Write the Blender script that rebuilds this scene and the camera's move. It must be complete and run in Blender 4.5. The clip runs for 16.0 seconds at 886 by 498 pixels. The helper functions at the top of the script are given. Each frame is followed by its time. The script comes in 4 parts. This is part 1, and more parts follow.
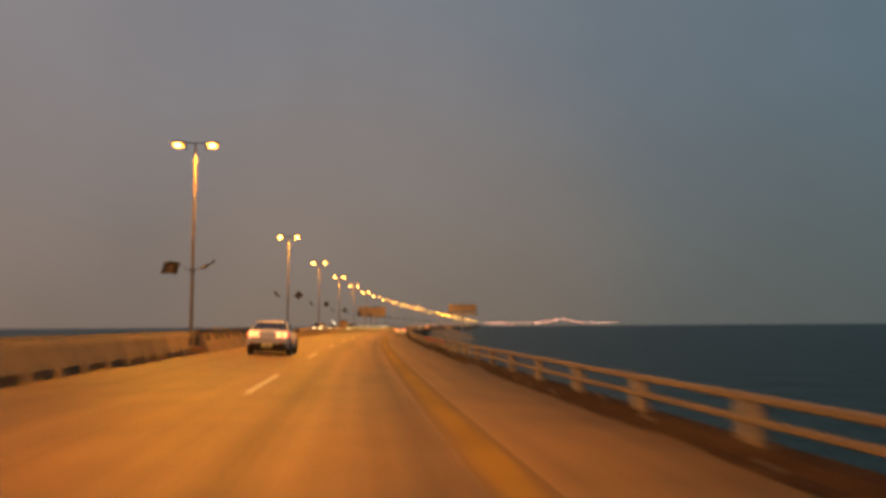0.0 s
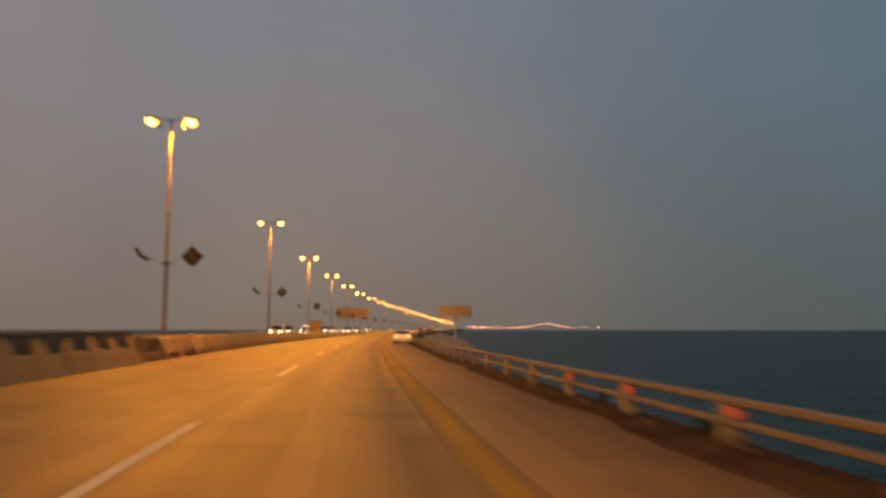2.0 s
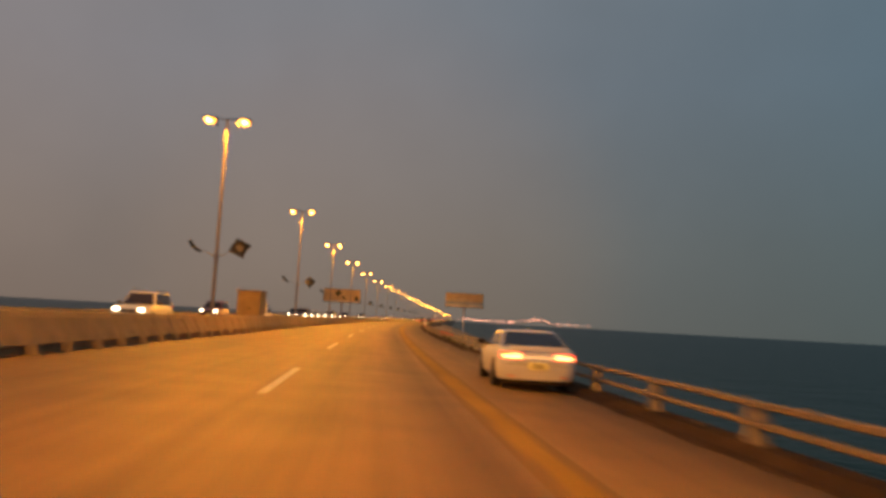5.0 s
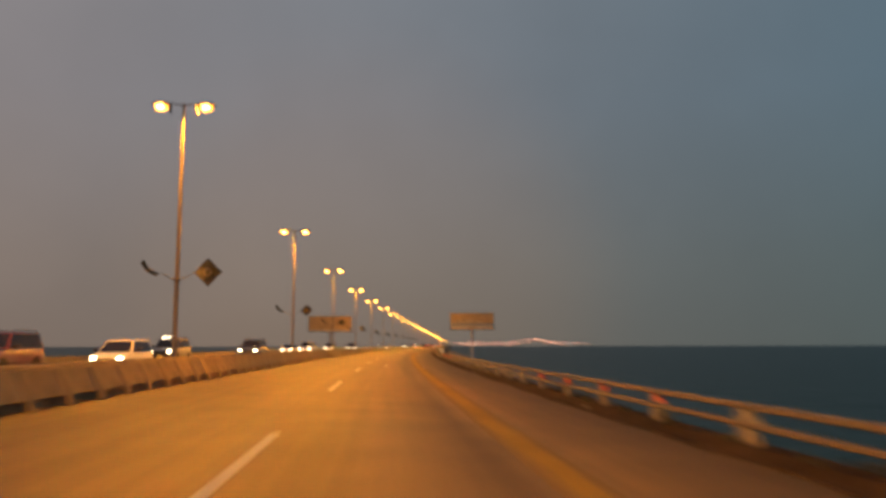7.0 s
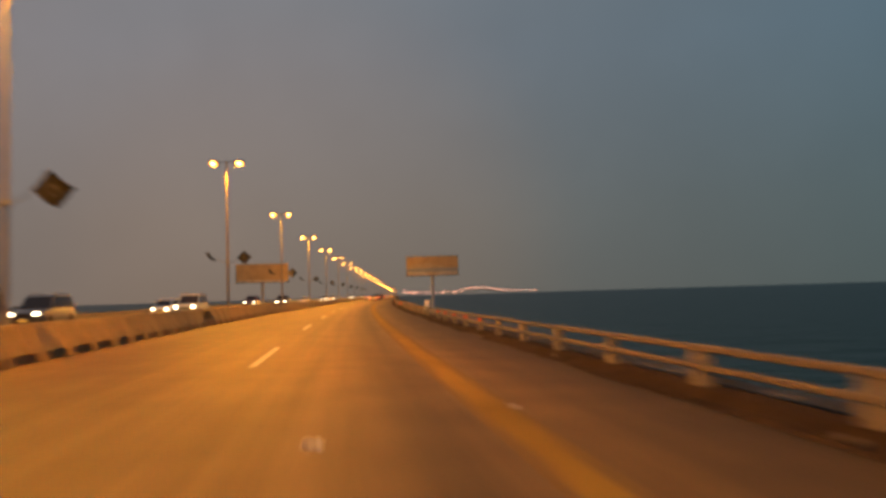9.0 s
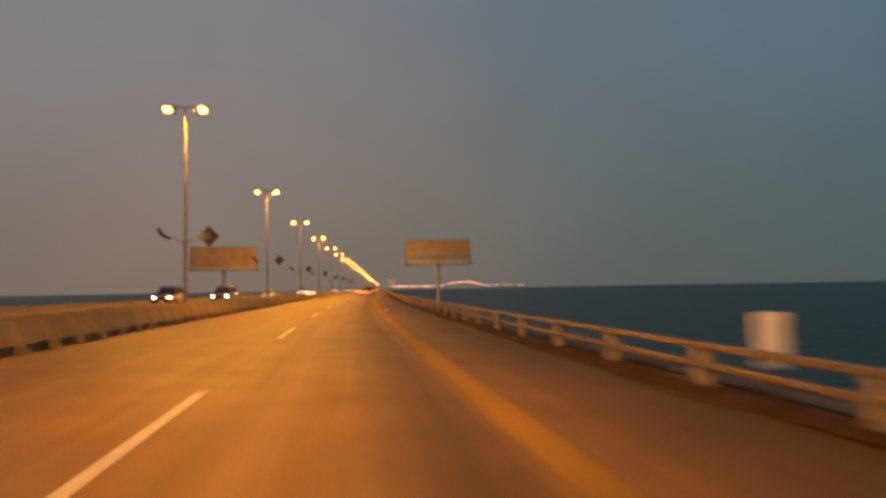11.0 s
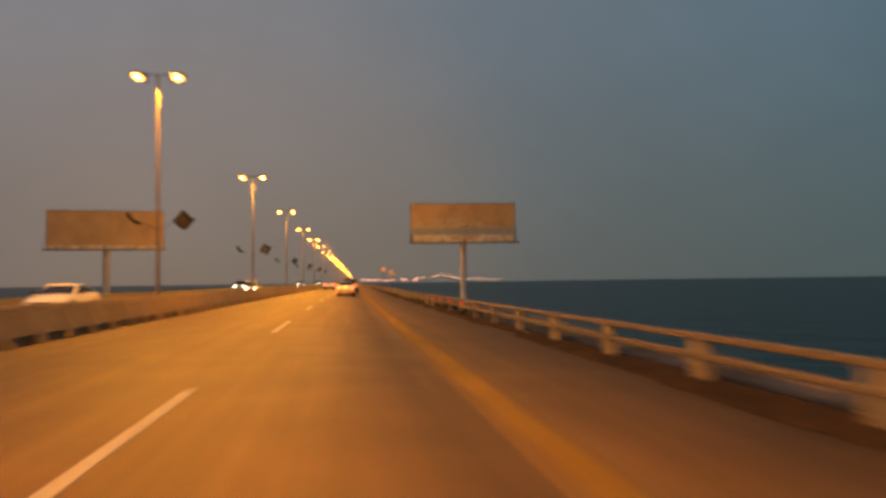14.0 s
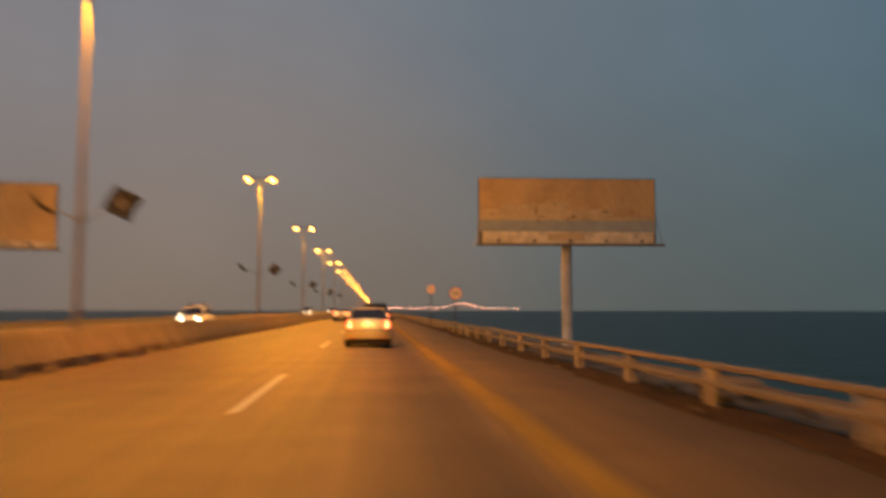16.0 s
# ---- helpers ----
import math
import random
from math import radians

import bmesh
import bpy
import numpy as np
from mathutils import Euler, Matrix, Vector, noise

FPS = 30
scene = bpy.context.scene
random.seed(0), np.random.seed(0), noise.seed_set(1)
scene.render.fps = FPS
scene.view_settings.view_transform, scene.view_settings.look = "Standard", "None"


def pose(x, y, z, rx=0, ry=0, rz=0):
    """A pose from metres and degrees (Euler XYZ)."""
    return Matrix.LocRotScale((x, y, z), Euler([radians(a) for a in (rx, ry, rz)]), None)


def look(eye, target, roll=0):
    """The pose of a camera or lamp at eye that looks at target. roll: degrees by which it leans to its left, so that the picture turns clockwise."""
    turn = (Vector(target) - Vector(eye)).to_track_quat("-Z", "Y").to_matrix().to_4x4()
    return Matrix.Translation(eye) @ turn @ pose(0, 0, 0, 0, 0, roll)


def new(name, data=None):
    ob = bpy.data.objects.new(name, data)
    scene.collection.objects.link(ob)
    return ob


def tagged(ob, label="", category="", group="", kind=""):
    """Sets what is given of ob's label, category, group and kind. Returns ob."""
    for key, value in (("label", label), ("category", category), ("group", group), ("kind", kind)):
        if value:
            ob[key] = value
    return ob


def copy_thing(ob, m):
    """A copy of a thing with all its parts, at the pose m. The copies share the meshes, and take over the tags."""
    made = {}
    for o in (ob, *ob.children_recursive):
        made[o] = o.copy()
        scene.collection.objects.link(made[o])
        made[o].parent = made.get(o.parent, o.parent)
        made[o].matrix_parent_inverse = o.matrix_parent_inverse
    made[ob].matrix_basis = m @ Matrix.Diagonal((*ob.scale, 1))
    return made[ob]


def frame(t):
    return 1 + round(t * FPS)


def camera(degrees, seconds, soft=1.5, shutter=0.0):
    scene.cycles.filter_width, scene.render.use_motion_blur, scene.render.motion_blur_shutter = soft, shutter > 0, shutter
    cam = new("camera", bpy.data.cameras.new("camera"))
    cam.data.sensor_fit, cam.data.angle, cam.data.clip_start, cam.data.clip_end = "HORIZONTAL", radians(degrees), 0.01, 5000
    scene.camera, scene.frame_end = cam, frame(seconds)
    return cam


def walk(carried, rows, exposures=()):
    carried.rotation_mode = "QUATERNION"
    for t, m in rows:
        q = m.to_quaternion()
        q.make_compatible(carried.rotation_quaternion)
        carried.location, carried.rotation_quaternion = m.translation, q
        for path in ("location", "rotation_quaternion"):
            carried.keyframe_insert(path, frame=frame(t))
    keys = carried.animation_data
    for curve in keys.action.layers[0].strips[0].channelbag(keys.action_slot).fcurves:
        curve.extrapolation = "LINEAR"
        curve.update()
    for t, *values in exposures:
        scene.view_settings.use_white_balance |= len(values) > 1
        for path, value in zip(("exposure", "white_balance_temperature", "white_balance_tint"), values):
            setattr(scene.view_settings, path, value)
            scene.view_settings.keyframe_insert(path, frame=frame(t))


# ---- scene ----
# One lens for the whole drive; the clip is soft and taken at dusk with a slow shutter.
cam = camera(60.0, 16.0, soft=3.5, shutter=0.9)
PATH = [
    (0.0, 3.02, 55.07, 1.40, 95.678, 0.347, -8.187),
    (0.2, 3.19, 59.78, 1.40, 96.575, 0.123, -7.701),
    (0.5, 3.44, 66.81, 1.40, 96.263, -0.548, -7.347),
    (0.7, 3.61, 71.47, 1.40, 95.708, 0.326, -7.554),
    (1.0, 3.88, 78.39, 1.40, 94.020, -0.205, -8.814),
    (1.2, 4.07, 82.96, 1.40, 94.759, -0.547, -9.397),
    (1.5, 4.36, 89.77, 1.40, 94.183, -0.281, -9.201),
    (1.7, 4.56, 94.28, 1.40, 94.260, 0.025, -9.559),
    (2.0, 4.88, 100.95, 1.40, 95.968, -0.041, -9.609),
    (2.2, 5.11, 105.32, 1.40, 95.292, -0.434, -10.123),
    (2.5, 5.46, 111.79, 1.40, 95.216, -1.320, -10.805),
    (2.7, 5.70, 116.08, 1.40, 95.257, -1.032, -11.029),
    (3.0, 6.05, 122.49, 1.40, 96.598, -0.673, -11.979),
    (3.2, 6.29, 126.72, 1.40, 95.360, -0.648, -11.186),
    (5.3, 9.10, 170.05, 1.40, 95.149, -3.250, -10.471),
    (5.5, 9.44, 174.17, 1.40, 93.612, -2.492, -10.002),
    (5.7, 9.79, 178.31, 1.40, 93.286, -1.887, -9.759),
    (6.0, 10.36, 184.54, 1.40, 93.897, -2.384, -9.606),
    (6.2, 10.76, 188.71, 1.40, 95.392, -2.204, -10.284),
    (6.5, 11.40, 195.01, 1.40, 93.224, 0.099, -15.728),
    (6.7, 11.85, 199.25, 1.40, 94.937, 1.719, -13.653),
    (7.0, 12.55, 205.63, 1.40, 97.160, 0.095, -10.813),
    (7.2, 13.03, 209.85, 1.40, 97.786, -0.284, -9.719),
    (7.5, 13.76, 216.18, 1.40, 96.591, -0.129, -7.861),
    (7.7, 14.26, 220.42, 1.40, 94.704, -1.798, -9.628),
    (8.0, 15.03, 226.86, 1.40, 96.315, -1.363, -11.814),
    (8.2, 15.57, 231.22, 1.40, 94.547, -1.807, -14.138),
    (8.5, 16.40, 237.77, 1.40, 94.841, -0.358, -13.735),
    (8.7, 16.96, 242.11, 1.40, 94.400, 0.251, -14.323),
    (9.0, 17.81, 248.67, 1.40, 93.340, 1.698, -14.854),
    (9.2, 18.41, 253.16, 1.40, 93.059, 1.986, -14.960),
    (9.5, 19.33, 260.01, 1.40, 93.339, 2.072, -16.229),
    (9.7, 19.96, 264.61, 1.40, 93.591, 1.954, -16.284),
    (11.8, 27.09, 313.32, 1.40, 92.584, 0.225, -16.410),
    (12.0, 27.85, 317.98, 1.40, 94.346, 1.319, -17.438),
    (12.2, 28.62, 322.64, 1.40, 94.343, 0.778, -15.942),
    (12.5, 29.80, 329.64, 1.40, 92.476, 1.226, -17.337),
    (12.7, 30.60, 334.31, 1.40, 92.811, 0.626, -16.938),
    (13.0, 31.81, 341.35, 1.40, 94.414, 1.644, -16.531),
    (13.2, 32.64, 346.07, 1.40, 93.702, -0.212, -16.730),
    (13.5, 33.89, 353.17, 1.40, 92.193, 0.774, -17.185),
    (13.7, 34.73, 357.88, 1.40, 92.653, -0.006, -17.936),
    (14.0, 35.99, 364.91, 1.40, 92.379, 0.747, -18.022),
    (14.2, 36.84, 369.58, 1.40, 92.763, 0.829, -18.653),
    (14.5, 38.11, 376.53, 1.40, 93.596, 1.299, -18.628),
    (14.7, 38.96, 381.12, 1.40, 93.665, -0.965, -19.196),
    (15.0, 40.25, 387.98, 1.40, 94.671, -0.503, -16.979),
    (15.2, 41.12, 392.54, 1.40, 95.262, -0.411, -18.185),
    (15.5, 42.44, 399.37, 1.40, 94.996, 3.210, -15.298),
    (15.7, 43.31, 403.90, 1.40, 95.104, 3.190, -14.926),
    (16.0, 44.61, 410.67, 1.40, 94.532, -0.050, -16.552),
]
walk(cam, [(t, pose(x, y, z, rx, ry, rz)) for t, x, y, z, rx, ry, rz in PATH])

# ---- light: a hazy dusk sky, and sodium street lamps ----
SODIUM = (1.0, 0.352, 0.018)
LAMP_POWER = 6200.0
world = bpy.data.worlds.new("dusk_sky")
scene.world = world
world.use_nodes = True
wn, wl = world.node_tree.nodes, world.node_tree.links
wn.clear()
w_tex = wn.new("ShaderNodeTexCoord")
w_sep = wn.new("ShaderNodeSeparateXYZ")
w_ramp = wn.new("ShaderNodeValToRGB")
w_side = wn.new("ShaderNodeMapRange")
w_mix = wn.new("ShaderNodeMixRGB")
w_bg = wn.new("ShaderNodeBackground")
w_out = wn.new("ShaderNodeOutputWorld")
wl.new(w_tex.outputs["Generated"], w_sep.inputs[0])
wl.new(w_sep.outputs["Z"], w_ramp.inputs[0])
els = w_ramp.color_ramp.elements
els[0].position, els[0].color = 0.0, (0.212, 0.175, 0.150, 1)
els[1].position, els[1].color = 1.0, (0.27, 0.31, 0.37, 1)
e = els.new(0.10)
e.color = (0.232, 0.203, 0.186, 1)
e = els.new(0.30)
e.color = (0.244, 0.243, 0.264, 1)
wl.new(w_sep.outputs["X"], w_side.inputs[0])
w_side.inputs[1].default_value, w_side.inputs[2].default_value = -0.45, 0.75
w_mix.blend_type = "MULTIPLY"
w_mix.inputs[0].default_value = 1.0
w_tint = wn.new("ShaderNodeMixRGB")
w_tint.inputs[1].default_value = (1.07, 0.95, 0.88, 1)
w_tint.inputs[2].default_value = (0.36, 0.59, 0.69, 1)
wl.new(w_side.outputs[0], w_tint.inputs[0])
wl.new(w_ramp.outputs[0], w_mix.inputs[1])
wl.new(w_tint.outputs[0], w_mix.inputs[2])
# faint noise that mottles the sky colour
w_noise = wn.new("ShaderNodeTexNoise")
w_noise.inputs["Scale"].default_value, w_noise.inputs["Detail"].default_value = 5.0, 6
w_mottle = wn.new("ShaderNodeMapRange")
w_mottle.inputs[1].default_value, w_mottle.inputs[2].default_value = 0.3, 0.7
w_mottle.inputs[3].default_value, w_mottle.inputs[4].default_value = 0.955, 1.045
w_mix2 = wn.new("ShaderNodeMixRGB")
w_mix2.blend_type = "MULTIPLY"
w_mix2.inputs[0].default_value = 1.0
wl.new(w_tex.outputs["Generated"], w_noise.inputs["Vector"])
wl.new(w_noise.outputs["Fac"], w_mottle.inputs[0])
wl.new(w_mix.outputs[0], w_mix2.inputs[1])
wl.new(w_mottle.outputs[0], w_mix2.inputs[2])
# warm lamp glow painted into the sky colour in the direction of the causeway
w_dot = wn.new("ShaderNodeVectorMath")
w_dot.operation = "DOT_PRODUCT"
w_dot.inputs[1].default_value = Vector((0.10, 0.99, 0.08)).normalized()
w_dome = wn.new("ShaderNodeMapRange")
w_dome.interpolation_type = "SMOOTHERSTEP"
w_dome.inputs[1].default_value, w_dome.inputs[2].default_value = 0.93, 1.0
w_glow = wn.new("ShaderNodeMixRGB")
w_glow.blend_type = "ADD"
w_glow.inputs[2].default_value = (0.042, 0.018, 0.003, 1)
wl.new(w_tex.outputs["Generated"], w_dot.inputs[0])
wl.new(w_dot.outputs["Value"], w_dome.inputs[0])
wl.new(w_dome.outputs[0], w_glow.inputs[0])
wl.new(w_mix2.outputs[0], w_glow.inputs[1])
wl.new(w_glow.outputs[0], w_bg.inputs[0])
w_bg.inputs[1].default_value = 1.0
wl.new(w_bg.outputs[0], w_out.inputs[0])


# ---- the line of the causeway ----
U_LAMP = -6.27
# Distance s along the dashed lane line, offset u to its right; the road bends right and then runs straight.
BEND_S = [-46.7, 46.7, 140.2, 233.7, 327.2, 420.7, 514.2, 607.7]
BEND_K = [5.05e-4, 5.04e-4, 5.44e-4, 4.48e-4, 5.18e-4, 1.55e-4, -0.1e-4, 0.0]
STEP = 5.0
S_GRID = np.arange(-60.0, 2600.0, STEP)
_k = np.interp(S_GRID, BEND_S, BEND_K)
_th = np.concatenate([[0.0], np.cumsum((_k[1:] + _k[:-1]) / 2 * STEP)])
_i0 = int(np.searchsorted(S_GRID, 0.0))
_th -= _th[_i0]
_mid = (_th[1:] + _th[:-1]) / 2
_x = np.concatenate([[0.0], np.cumsum(STEP * np.sin(_mid))])
_y = np.concatenate([[0.0], np.cumsum(STEP * np.cos(_mid))])
_x -= _x[_i0]
_y -= _y[_i0]


def heading(s):
    return float(np.interp(s, S_GRID, _th))


# The inner half of the deck rises towards the median in the bend.
BANK_S = [60.0, 110.0, 150.0, 175.0, 200.0, 260.0, 350.0, 420.0]
BANK = [0.027, 0.040, 0.050, 0.045, 0.029, 0.021, 0.012, 0.010]


def lean(s):
    return float(np.interp(s, BANK_S, BANK))


def at(s, u, z=0.0):
    """A place on the deck, with its lean and the cross fall of the right lane and shoulder."""
    z += lean(s) * max(0.0, min(-u, -U_LAMP))
    if 1.0 < u < 6.425:
        z -= float(np.interp(s, (260.0, 340.0), (0.012, 0.0))) * (u - 1.0)
    if u > 2.0:
        k = 1.0 + 0.0925 * min(1.0, (u - 2.0) / 4.7)
        u, z = 2.0 + k * (u - 2.0), 1.4 + k * (z - 1.4)
    return flat(s, u, z)


def flat(s, u, z=0.0):
    a = heading(s)
    return Vector((float(np.interp(s, S_GRID, _x)) + u * math.cos(a),
                   float(np.interp(s, S_GRID, _y)) - u * math.sin(a), z))


def on_road(s, u, z=0.0, turn=0.0):
    """A pose at s, u whose local y runs along the road."""
    p = at(s, u, z)
    a = pose(p.x, p.y, p.z, 0, math.degrees(math.atan(lean(s))) if U_LAMP < u < 0 else 0, 0)
    return Matrix.Translation(p) @ pose(0, 0, 0, 0, 0, -math.degrees(heading(s))) @ a.to_3x3().to_4x4() @ pose(0, 0, 0, 0, 0, turn)


def upright(s, u, z=0.0):
    p = flat(s, u, z)
    return pose(p.x, p.y, p.z, 0, 0, -math.degrees(heading(s)))


# ---- materials ----
def material(name, color, rough=0.6, metal=0.0, scale=8.0, vary=0.25, bump=0.2, fine=60.0, coat=0.0, spec=0.5, island=0.0):
    m = bpy.data.materials.new(name)
    m.use_nodes = True
    n, l = m.node_tree.nodes, m.node_tree.links
    b = n["Principled BSDF"]
    b.inputs["Roughness"].default_value = rough
    b.inputs["Metallic"].default_value = metal
    b.inputs["Specular IOR Level"].default_value = spec
    b.inputs["Coat Weight"].default_value = coat
    tc = n.new("ShaderNodeTexCoord")
    n1 = n.new("ShaderNodeTexNoise")
    n1.inputs["Scale"].default_value, n1.inputs["Detail"].default_value = scale, 5
    n2 = n.new("ShaderNodeTexNoise")
    n2.inputs["Scale"].default_value, n2.inputs["Detail"].default_value = fine, 3
    l.new(tc.outputs["Object"], n1.inputs["Vector"])
    l.new(tc.outputs["Object"], n2.inputs["Vector"])
    add = n.new("ShaderNodeMath")
    add.operation = "MULTIPLY_ADD"
    add.inputs[1].default_value = 0.4
    l.new(n2.outputs["Fac"], add.inputs[0])
    l.new(n1.outputs["Fac"], add.inputs[2])
    mr = n.new("ShaderNodeMapRange")
    mr.inputs[1].default_value, mr.inputs[2].default_value = 0.45, 0.95
    mr.inputs[3].default_value, mr.inputs[4].default_value = 1 - vary, 1 + vary
    l.new(add.outputs[0], mr.inputs[0])
    last = mr.outputs[0]
    if island:
        oi = n.new("ShaderNodeObjectInfo")
        im = n.new("ShaderNodeMapRange")
        im.inputs[3].default_value, im.inputs[4].default_value = 1 - island, 1 + island
        l.new(oi.outputs["Random"], im.inputs[0])
        mu = n.new("ShaderNodeMath")
        mu.operation = "MULTIPLY"
        l.new(last, mu.inputs[0])
        l.new(im.outputs[0], mu.inputs[1])
        last = mu.outputs[0]
    mix = n.new("ShaderNodeMixRGB")
    mix.blend_type = "MULTIPLY"
    mix.inputs[0].default_value = 1.0
    mix.inputs[1].default_value = (*color, 1)
    l.new(last, mix.inputs[2])
    l.new(mix.outputs[0], b.inputs["Base Color"])
    if bump:
        bp = n.new("ShaderNodeBump")
        bp.inputs["Strength"].default_value, bp.inputs["Distance"].default_value = bump, 0.01
        l.new(add.outputs[0], bp.inputs["Height"])
        l.new(bp.outputs[0], b.inputs["Normal"])
    return m


def glowing(name, color, strength):
    m = bpy.data.materials.new(name)
    m.use_nodes = True
    b = m.node_tree.nodes["Principled BSDF"]
    b.inputs["Base Color"].default_value = (*[0.5 * c for c in color], 1)
    b.inputs["Roughness"].default_value = 0.25
    b.inputs["Emission Color"].default_value = (*color, 1)
    b.inputs["Emission Strength"].default_value = strength
    return m


def road_material(name, base, first, second):
    """Worn asphalt: grain, long stains, polished wheel paths and an oily, dusty strip along the shoulder; light falloff
    is put into the tones.
    """
    m = material(name, base, rough=0.66, scale=0.6, vary=0.22, bump=0.3, fine=90.0, spec=0.20)
    n, l = m.node_tree.nodes, m.node_tree.links
    b = n["Principled BSDF"]
    old = b.inputs["Base Color"].links[0].from_socket
    uv = n.new("ShaderNodeUVMap")
    sep = n.new("ShaderNodeSeparateXYZ")
    l.new(uv.outputs[0], sep.inputs[0])
    # stains drawn out along the road
    mp = n.new("ShaderNodeMapping")
    mp.inputs["Scale"].default_value = (2.2, 0.05, 1.0)
    l.new(uv.outputs[0], mp.inputs[0])
    st = n.new("ShaderNodeTexNoise")
    st.inputs["Scale"].default_value, st.inputs["Detail"].default_value = 1.0, 6
    l.new(mp.outputs[0], st.inputs["Vector"])
    wob = n.new("ShaderNodeMath")
    wob.operation = "MULTIPLY_ADD"
    wob.inputs[1].default_value = 0.36
    l.new(st.outputs["Fac"], wob.inputs[0])
    l.new(sep.outputs["X"], wob.inputs[2])
    mr = n.new("ShaderNodeMapRange")
    mr.inputs[1].default_value, mr.inputs[2].default_value = -6.0, 7.0
    l.new(wob.outputs[0], mr.inputs[0])
    tone_ramps = []
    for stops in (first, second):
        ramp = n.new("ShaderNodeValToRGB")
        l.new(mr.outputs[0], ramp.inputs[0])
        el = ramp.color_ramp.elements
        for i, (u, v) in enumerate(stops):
            # shoulder stops are tinted yellower
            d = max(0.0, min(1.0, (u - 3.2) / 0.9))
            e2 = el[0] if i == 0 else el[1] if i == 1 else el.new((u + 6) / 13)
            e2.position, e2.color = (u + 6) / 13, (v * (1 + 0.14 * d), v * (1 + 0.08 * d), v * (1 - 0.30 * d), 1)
        tone_ramps.append(ramp)
    # over the second half of the drive, darker tones stand in for dimmer light
    dim_mix = n.new("ShaderNodeMapRange")
    dim_mix.inputs[1].default_value, dim_mix.inputs[2].default_value = 160.0, 255.0
    l.new(sep.outputs["Y"], dim_mix.inputs[0])
    toned = n.new("ShaderNodeMixRGB")
    l.new(dim_mix.outputs[0], toned.inputs[0])
    l.new(tone_ramps[0].outputs[0], toned.inputs[1])
    l.new(tone_ramps[1].outputs[0], toned.inputs[2])
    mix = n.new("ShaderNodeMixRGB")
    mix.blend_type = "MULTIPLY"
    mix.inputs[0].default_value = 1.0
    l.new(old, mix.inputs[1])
    l.new(toned.outputs[0], mix.inputs[2])
    st2 = n.new("ShaderNodeMapRange")
    st2.inputs[1].default_value, st2.inputs[2].default_value = 0.3, 0.7
    st2.inputs[3].default_value, st2.inputs[4].default_value = 0.82, 1.15
    l.new(st.outputs["Fac"], st2.inputs[0])
    mix2 = n.new("ShaderNodeMixRGB")
    mix2.blend_type = "MULTIPLY"
    mix2.inputs[0].default_value = 1.0
    l.new(mix.outputs[0], mix2.inputs[1])
    l.new(st2.outputs[0], mix2.inputs[2])
    l.new(mix2.outputs[0], b.inputs["Base Color"])
    return m


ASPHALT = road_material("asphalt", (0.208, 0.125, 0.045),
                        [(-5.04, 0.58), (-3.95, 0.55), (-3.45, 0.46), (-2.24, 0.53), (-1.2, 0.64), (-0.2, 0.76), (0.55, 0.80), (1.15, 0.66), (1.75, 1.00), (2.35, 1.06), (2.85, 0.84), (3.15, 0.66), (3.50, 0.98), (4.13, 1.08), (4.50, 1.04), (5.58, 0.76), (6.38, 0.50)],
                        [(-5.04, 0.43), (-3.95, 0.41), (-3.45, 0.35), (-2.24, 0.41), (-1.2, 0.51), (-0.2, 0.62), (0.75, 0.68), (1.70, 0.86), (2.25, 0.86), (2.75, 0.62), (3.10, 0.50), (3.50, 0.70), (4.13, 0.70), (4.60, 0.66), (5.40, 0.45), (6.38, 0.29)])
ASPHALT_FAR = road_material("asphalt_opposite", (0.18, 0.15, 0.12), [(-6.0, 1.0), (-3.0, 0.9), (0.0, 1.05), (3.0, 0.95), (6.5, 0.8)], [(-6.0, 0.8), (-3.0, 0.7), (0.0, 0.8), (3.0, 0.75), (6.5, 0.7)])
PARAPET = material("pale_stained_parapet_concrete", (0.235, 0.172, 0.098), spec=0.2, rough=0.85, scale=1.2, vary=0.3, bump=0.5, fine=40.0, island=0.10)
CONCRETE = material("weathered_concrete", (0.42, 0.36, 0.28), rough=0.85, scale=1.5, vary=0.3, bump=0.5, fine=40.0, island=0.12)
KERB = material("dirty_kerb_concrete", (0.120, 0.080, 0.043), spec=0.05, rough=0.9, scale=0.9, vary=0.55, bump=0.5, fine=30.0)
EMBANKMENT = material("sandy_embankment_stone", (0.27, 0.21, 0.155), rough=0.95, scale=0.5, vary=0.35, bump=0.8, fine=6.0, spec=0.1)
VERGE = material("patchy_sand_verge", (0.14, 0.105, 0.070), rough=0.95, scale=0.7, vary=0.75, bump=0.8, fine=12.0, spec=0.1)
SAND = material("sandy_rubble", (0.38, 0.265, 0.155), rough=0.95, scale=0.6, vary=0.45, bump=0.8, fine=9.0, spec=0.1)
SLOT_SHADE = material("stained_drain_concrete", (0.25, 0.145, 0.072), rough=0.9, scale=2.0, vary=0.4, bump=0.4, spec=0.1)
POST_PAINT = material("painted_concrete_post", (0.25, 0.21, 0.16), rough=0.75, scale=4.0, vary=0.25, bump=0.4, fine=50.0, island=0.15)
RAIL_METAL = material("dusty_galvanised_rail", (0.135, 0.112, 0.088), rough=0.7, metal=0.0, scale=2.0, vary=0.2, bump=0.15, fine=40.0)
RUBBLE = material("dusty_rubble", (0.16, 0.125, 0.088), rough=0.95, scale=9.0, vary=0.3, bump=0.5)
KERB_DIRT = material("dark_drifted_dirt", (0.048, 0.028, 0.015), spec=0.05, rough=0.95, scale=1.4, vary=0.6, bump=0.9, fine=14.0)
SHADED_DIRT = material("blown_sand_and_dirt", (0.052, 0.033, 0.022), spec=0.06, rough=0.95, scale=3.0, vary=0.45, bump=0.8, fine=30.0)
